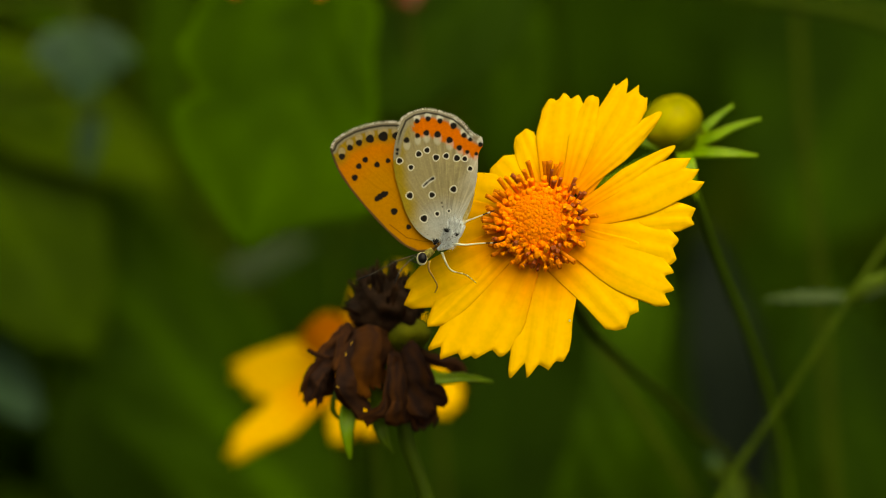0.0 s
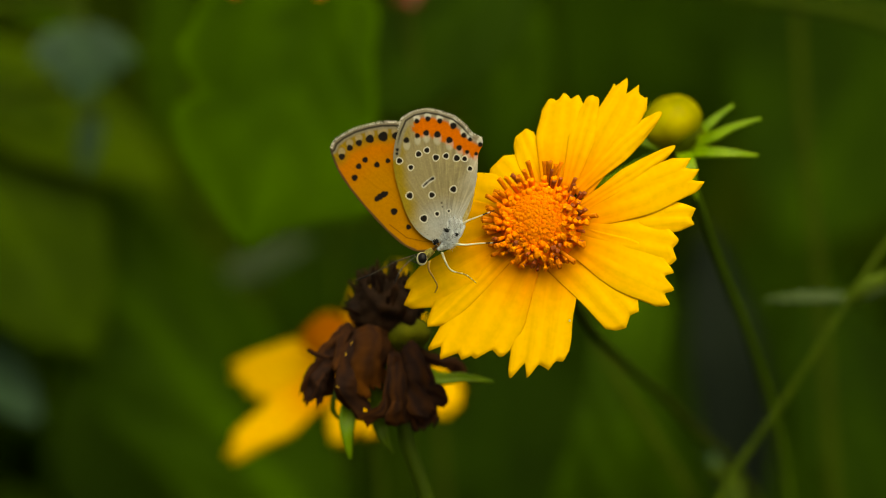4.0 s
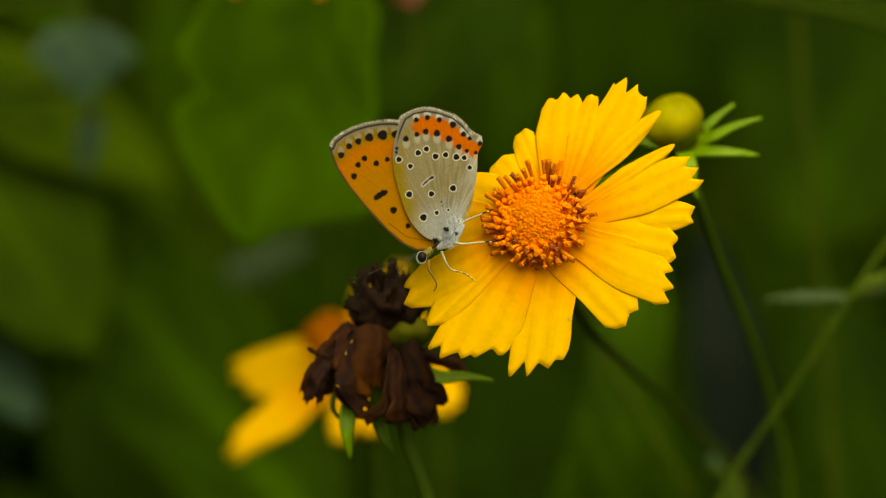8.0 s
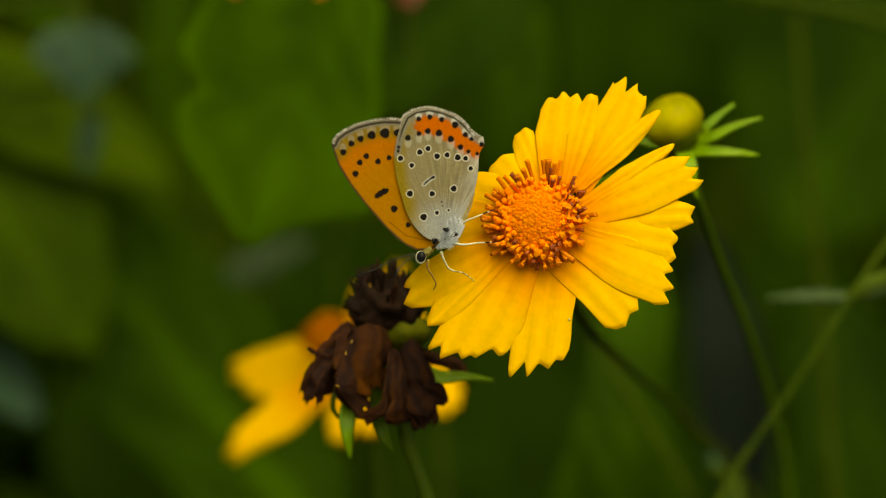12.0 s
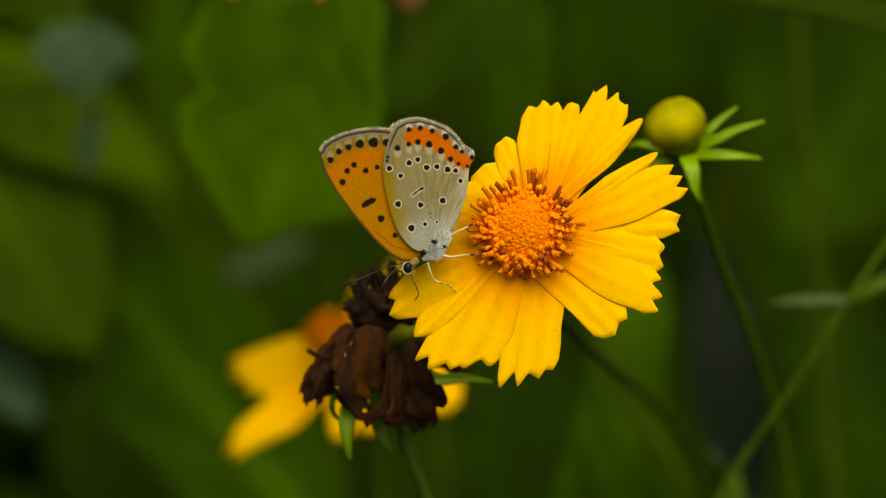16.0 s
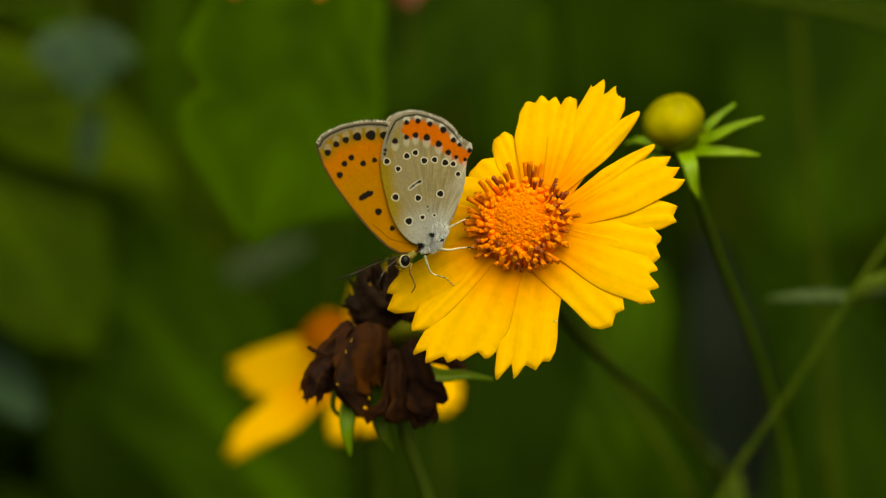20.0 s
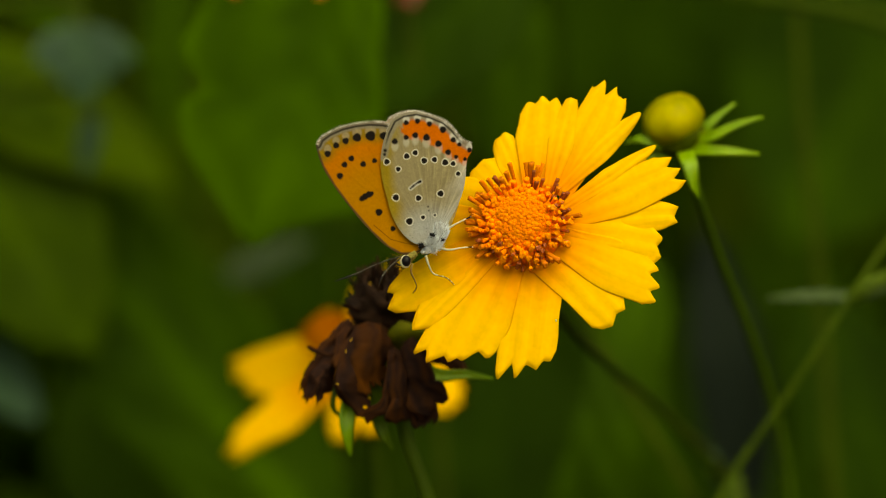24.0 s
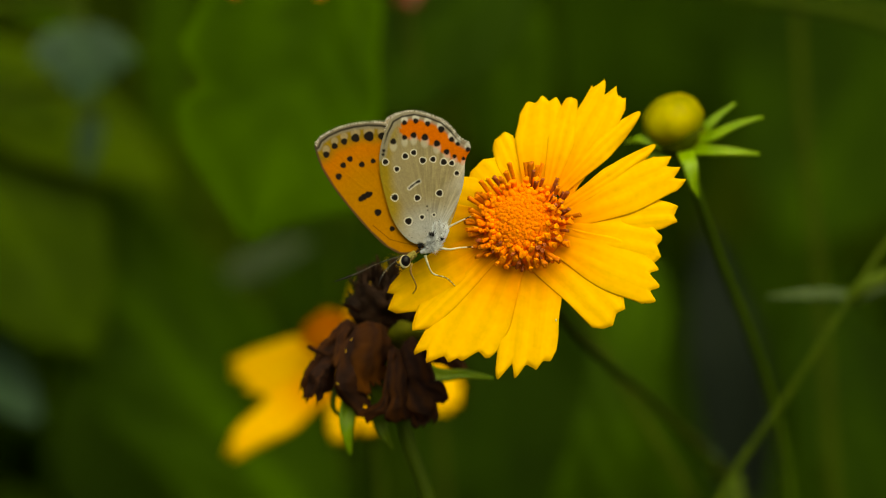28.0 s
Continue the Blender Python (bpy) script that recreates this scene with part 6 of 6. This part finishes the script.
        (17.6, pose(-0.00121, -0.00400, 0.40057, -0.83, 0.29, 0.97)),
        (17.7, pose(-0.00121, -0.00400, 0.40090, -3.03, 0.24, 0.90)),
        (17.8, pose(-0.00121, -0.00400, 0.40066, -3.82, 0.18, 0.84)),
        (17.9, pose(-0.00224, -0.00400, 0.40092, -6.23, 1.03, 0.77)),
        (18, pose(-0.00254, -0.00400, 0.40205, -10.77, 1.90, 0.71)),
        (18.1, pose(-0.00080, -0.00400, 0.40076, -6.77, 1.09, 0.44)),
        (18.2, pose(-0.00193, -0.00400, 0.39889, -1.27, 0.30, 0.18)),
        (18.3, pose(-0.00160, -0.00400, 0.40127, -6.88, 0.43, -0.11)),
        (18.4, pose(-0.00031, -0.00400, 0.40324, -11.48, 0.53, -0.41)),
        (18.5, pose(-0.00169, -0.00400, 0.39989, -2.10, 0.69, -0.64)),
        (18.6, pose(-0.00143, -0.00400, 0.39910, 0.13, 0.78, -0.66)),
        (18.7, pose(-0.00054, -0.00400, 0.40181, -6.10, 0.82, -0.73)),
        (18.8, pose(-0.00166, -0.00400, 0.40133, -4.24, 0.90, -0.75)),
        (18.9, pose(-0.00126, -0.00400, 0.39932, 1.46, 1.02, -0.74)),
        (19, pose(-0.00078, -0.00400, 0.40029, -0.38, 1.08, -0.79)),
        (19.1, pose(-0.00158, -0.00400, 0.40115, -1.84, 1.14, -0.55)),
        (19.2, pose(-0.00109, -0.00400, 0.40107, -0.93, 1.20, -0.30)),
        (19.3, pose(-0.00101, -0.00400, 0.39954, 3.61, 1.27, -0.00)),
        (19.4, pose(-0.00149, -0.00400, 0.39985, 3.50, 1.32, 0.25)),
        (19.5, pose(-0.00082, -0.00400, 0.40169, -0.55, 1.39, 0.45)),
        (19.6, pose(-0.00117, -0.00400, 0.40050, 2.34, 1.24, 0.53)),
        (19.7, pose(-0.00126, -0.00400, 0.39955, 4.53, 1.08, 0.60)),
        (19.8, pose(-0.00094, -0.00400, 0.40045, 2.06, 0.95, 0.62)),
        (19.9, pose(-0.00119, -0.00400, 0.40118, -0.00, 0.82, 0.66)),
        (20, pose(-0.00110, -0.00400, 0.40078, 1.00, 0.67, 0.71)),
        (20.5, pose(-0.00121, -0.00400, 0.40016, 0.63, 0.52, 0.14)),
        (21, pose(-0.00097, -0.00400, 0.40100, -0.44, 0.54, 0.06)),
        (21.5, pose(-0.00096, -0.00400, 0.40102, 0.68, 0.50, 0.13)),
        (23.5, pose(-0.00103, -0.00400, 0.40084, 0.38, 0.11, 0.03)),
        (24, pose(-0.00098, -0.00400, 0.40079, 0.57, 0.09, 0.02)),
        (24.5, pose(-0.00102, -0.00400, 0.40090, -0.85, 0.06, -0.45)),
        (25, pose(-0.00111, -0.00400, 0.40087, 0.00, 0.00, 0.00)),
        (25.5, pose(-0.00129, -0.00400, 0.40092, 0.64, -0.29, 1.06)),
        (26, pose(-0.00152, -0.00400, 0.40117, 0.61, -0.34, -1.51)),
        (26.5, pose(-0.00154, -0.00400, 0.40069, 0.53, -0.72, 1.07)),
        (27, pose(-0.00150, -0.00400, 0.40104, 0.27, -0.48, 0.68)),
        (27.5, pose(-0.00117, -0.00400, 0.40086, 0.94, -0.43, 0.88)),
        (28, pose(-0.00108, -0.00400, 0.40082, -0.93, -0.40, -0.14)),
    ])
    WITHERED_SWAY = [(0, 0.00, -0.45), (3.5, 0.00, -0.45), (5.5, 0.00, -0.39), (6, 0.00, -0.39), (6.5, 0.00, -0.32), (7, 0.00, -0.32), (7.5, 0.00, -0.39), (8, 0.00, -0.26), (8.5, 0.13, 0.06), (9, 0.00, -0.90), (9.5, 0.06, -0.20), (10, 0.00, -0.00), (10.5, 0.00, -0.52), (11, 0.00, -0.39), (11.5, 0.00, -0.13), (12, 0.00, -0.26), (12.5, -0.25, -1.42), (14.5, 0.00, -0.45), (15, 0.58, 1.55), (15.5, 0.00, -0.39), (16, -0.07, -0.51), (16.5, 0.13, 0.13), (17, 0.00, 0.06), (17.5, 0.00, -0.13), (18, 0.25, 0.64), (18.5, -0.26, -0.51), (19, 0.00, -0.32), (19.5, 0.13, 0.32), (20, 0.00, -0.06), (20.5, -0.06, -0.39), (21, 0.06, -0.06), (21.5, 0.06, -0.00), (23.5, 0.00, -0.06), (24, 0.00, -0.00), (24.5, 0.00, -0.00), (25, 0.00, -0.00), (25.5, 0.00, -0.00), (26, 0.00, 0.06), (26.5, 0.00, 0.06), (27, 0.00, 0.19), (27.5, 0.00, 0.06), (28, 0.00, 0.06)]
    REAR_SWAY = [(0, -0.07, -0.44), (3.5, -0.07, -0.44), (5.5, -0.22, -0.37), (6, -0.22, -0.37), (6.5, -0.22, -0.37), (7, -0.22, -0.37), (7.5, -0.22, -0.37), (8, 0.00, -0.22), (8.5, -0.15, -0.52), (9, 0.23, -0.30), (9.5, -0.60, -0.75), (10, -0.52, -0.30), (10.5, 0.00, -0.22), (11, 0.07, -0.30), (11.5, -0.07, -0.15), (12, -0.15, -0.29), (12.5, 0.22, -0.15), (14.5, -0.07, -0.37), (15, 0.00, 0.08), (15.5, -0.22, -0.67), (16, 0.00, 0.22), (16.5, -0.15, -0.44), (17, 0.38, 0.38), (17.5, 0.15, 0.00), (18, -0.07, -0.22), (18.5, 0.68, 0.67), (19, 0.07, -0.15), (19.5, -0.15, -0.07), (20, -0.22, -0.07), (20.5, 0.07, 0.00), (21, 0.07, -0.07), (21.5, 0.00, -0.07), (23.5, 0.00, -0.00), (24, 0.00, -0.00), (24.5, 0.00, -0.00), (25, 0.00, -0.00), (25.5, 0.00, -0.00), (26, -0.15, -0.00), (26.5, -0.30, -0.07), (27, -0.30, 0.08), (27.5, -0.30, 0.08), (28, -0.15, 0.08)]
    BUD_SWAY = [(0, -0.26, -0.26), (3.5, -0.26, -0.26), (5.5, -0.13, -0.13), (6, -0.13, -0.13), (6.5, -0.13, -0.13), (7, -0.13, -0.13), (7.5, -0.13, -0.13), (8, -0.13, -0.13), (8.5, -0.27, -0.00), (9, 0.00, -0.53), (9.5, -0.27, -0.13), (10, -0.27, -0.13), (10.5, -0.13, -0.26), (11, -0.13, -0.26), (11.5, -0.26, -0.13), (12, -0.13, -0.13), (12.5, 0.00, -0.13), (14.5, -0.13, -0.13), (15, -0.13, -0.13), (15.5, -0.40, 0.27), (16, 0.27, -0.66), (16.5, -0.26, 0.26), (17, 0.00, -0.13), (17.5, -0.13, -0.00), (18, -0.13, -0.00), (18.5, -0.13, 0.14), (19, 0.27, -0.40), (19.5, -0.26, 0.27), (20, 0.00, -0.13), (20.5, 0.00, -0.13), (21, 0.00, -0.00), (21.5, 0.00, -0.00), (23.5, 0.00, -0.00), (24, 0.00, -0.00), (24.5, 0.00, -0.00), (25, 0.00, -0.00), (25.5, 0.00, -0.00), (26, -0.13, 0.14), (26.5, 0.00, 0.14), (27, -0.13, 0.13), (27.5, -0.13, 0.14), (28, 0.00, -0.00)]
    LEAF_SWAY = [(0, -1.00, -0.74), (3.5, -1.00, -0.75), (5.5, -1.00, -0.75), (6, -1.00, -0.75), (6.5, -1.00, -0.75), (7, -1.00, -0.75), (7.5, -1.00, -0.75), (8, -1.00, -0.75), (8.5, -0.50, 0.00), (9, 0.42, -0.08), (9.5, -0.42, -0.91), (10, -0.41, -0.49), (10.5, -0.33, -0.41), (11, -0.33, -0.24), (11.5, -0.33, -0.24), (12, -0.33, -0.24), (12.5, -0.16, -0.16), (14.5, -0.25, -0.24), (15, -0.16, 0.50), (15.5, 0.17, -1.33), (16, 0.00, -0.57), (16.5, 0.17, -0.33), (17, -0.08, -0.00), (17.5, -0.08, 0.09), (18, -0.25, 0.83), (18.5, -0.75, 0.67), (19, 0.00, 0.17), (19.5, 0.00, -0.00), (20, 0.00, -0.00), (20.5, 0.00, -0.00), (21, 0.00, -0.00), (21.5, 0.00, -0.00), (23.5, 0.00, -0.00), (24, 0.00, -0.00), (24.5, 0.00, -0.00), (25, 0.00, -0.00), (25.5, 0.00, 0.25), (26, -0.08, 0.42), (26.5, -0.41, 0.17), (27, -0.42, 0.34), (27.5, -0.16, 0.67), (28, -0.24, 0.33)]
    NARROW_SWAY = [(0, -0.47, -0.16), (3.5, -0.47, -0.16), (5.5, -0.47, -0.16), (6, -0.47, -0.16), (6.5, -0.47, -0.16), (7, -0.47, -0.16), (7.5, -0.47, -0.16), (8, -0.31, -0.16), (8.5, -0.31, -0.47), (9, 0.62, -0.47), (9.5, 0.62, -0.62), (10, 0.30, -0.16), (10.5, -0.16, -0.16), (11, -0.16, -0.16), (11.5, -0.16, -0.00), (12, -0.16, -0.00), (12.5, 0.30, 0.15), (14.5, 0.30, -0.00), (15, -0.47, 0.30), (15.5, 0.15, -0.16), (16, 0.47, -0.78), (16.5, 0.30, -0.31), (17, 0.15, -0.16), (17.5, 0.15, -0.00), (18, 0.15, -0.00), (18.5, -0.16, -0.00), (19, 0.30, 0.15), (19.5, 0.00, -0.00), (20, 0.00, -0.00), (20.5, 0.00, -0.00), (21, 0.00, -0.00), (21.5, 0.00, -0.00), (23.5, 0.00, -0.00), (24, 0.00, -0.00), (24.5, 0.00, -0.00), (25, 0.00, -0.00), (25.5, 0.00, 0.15), (26, 0.00, 0.15), (26.5, 0.00, 0.15), (27, 0.00, 0.30), (27.5, 0.00, 0.30), (28, 0.00, 0.30)]
    for ob, rows in ((withered, WITHERED_SWAY), (rear, REAR_SWAY), (bud, BUD_SWAY), (heart_leaf, LEAF_SWAY), (narrow_leaf, NARROW_SWAY)):
        x, y, z = ob.location
        walk(ob, [(t, pose(x + dx / 1000, y, z + dz / 1000)) for t, dx, dz in rows])


def head_rows_rest():
    return Vector(HEAD_AT) - Vector(FLOWER_ROOT)


motions()
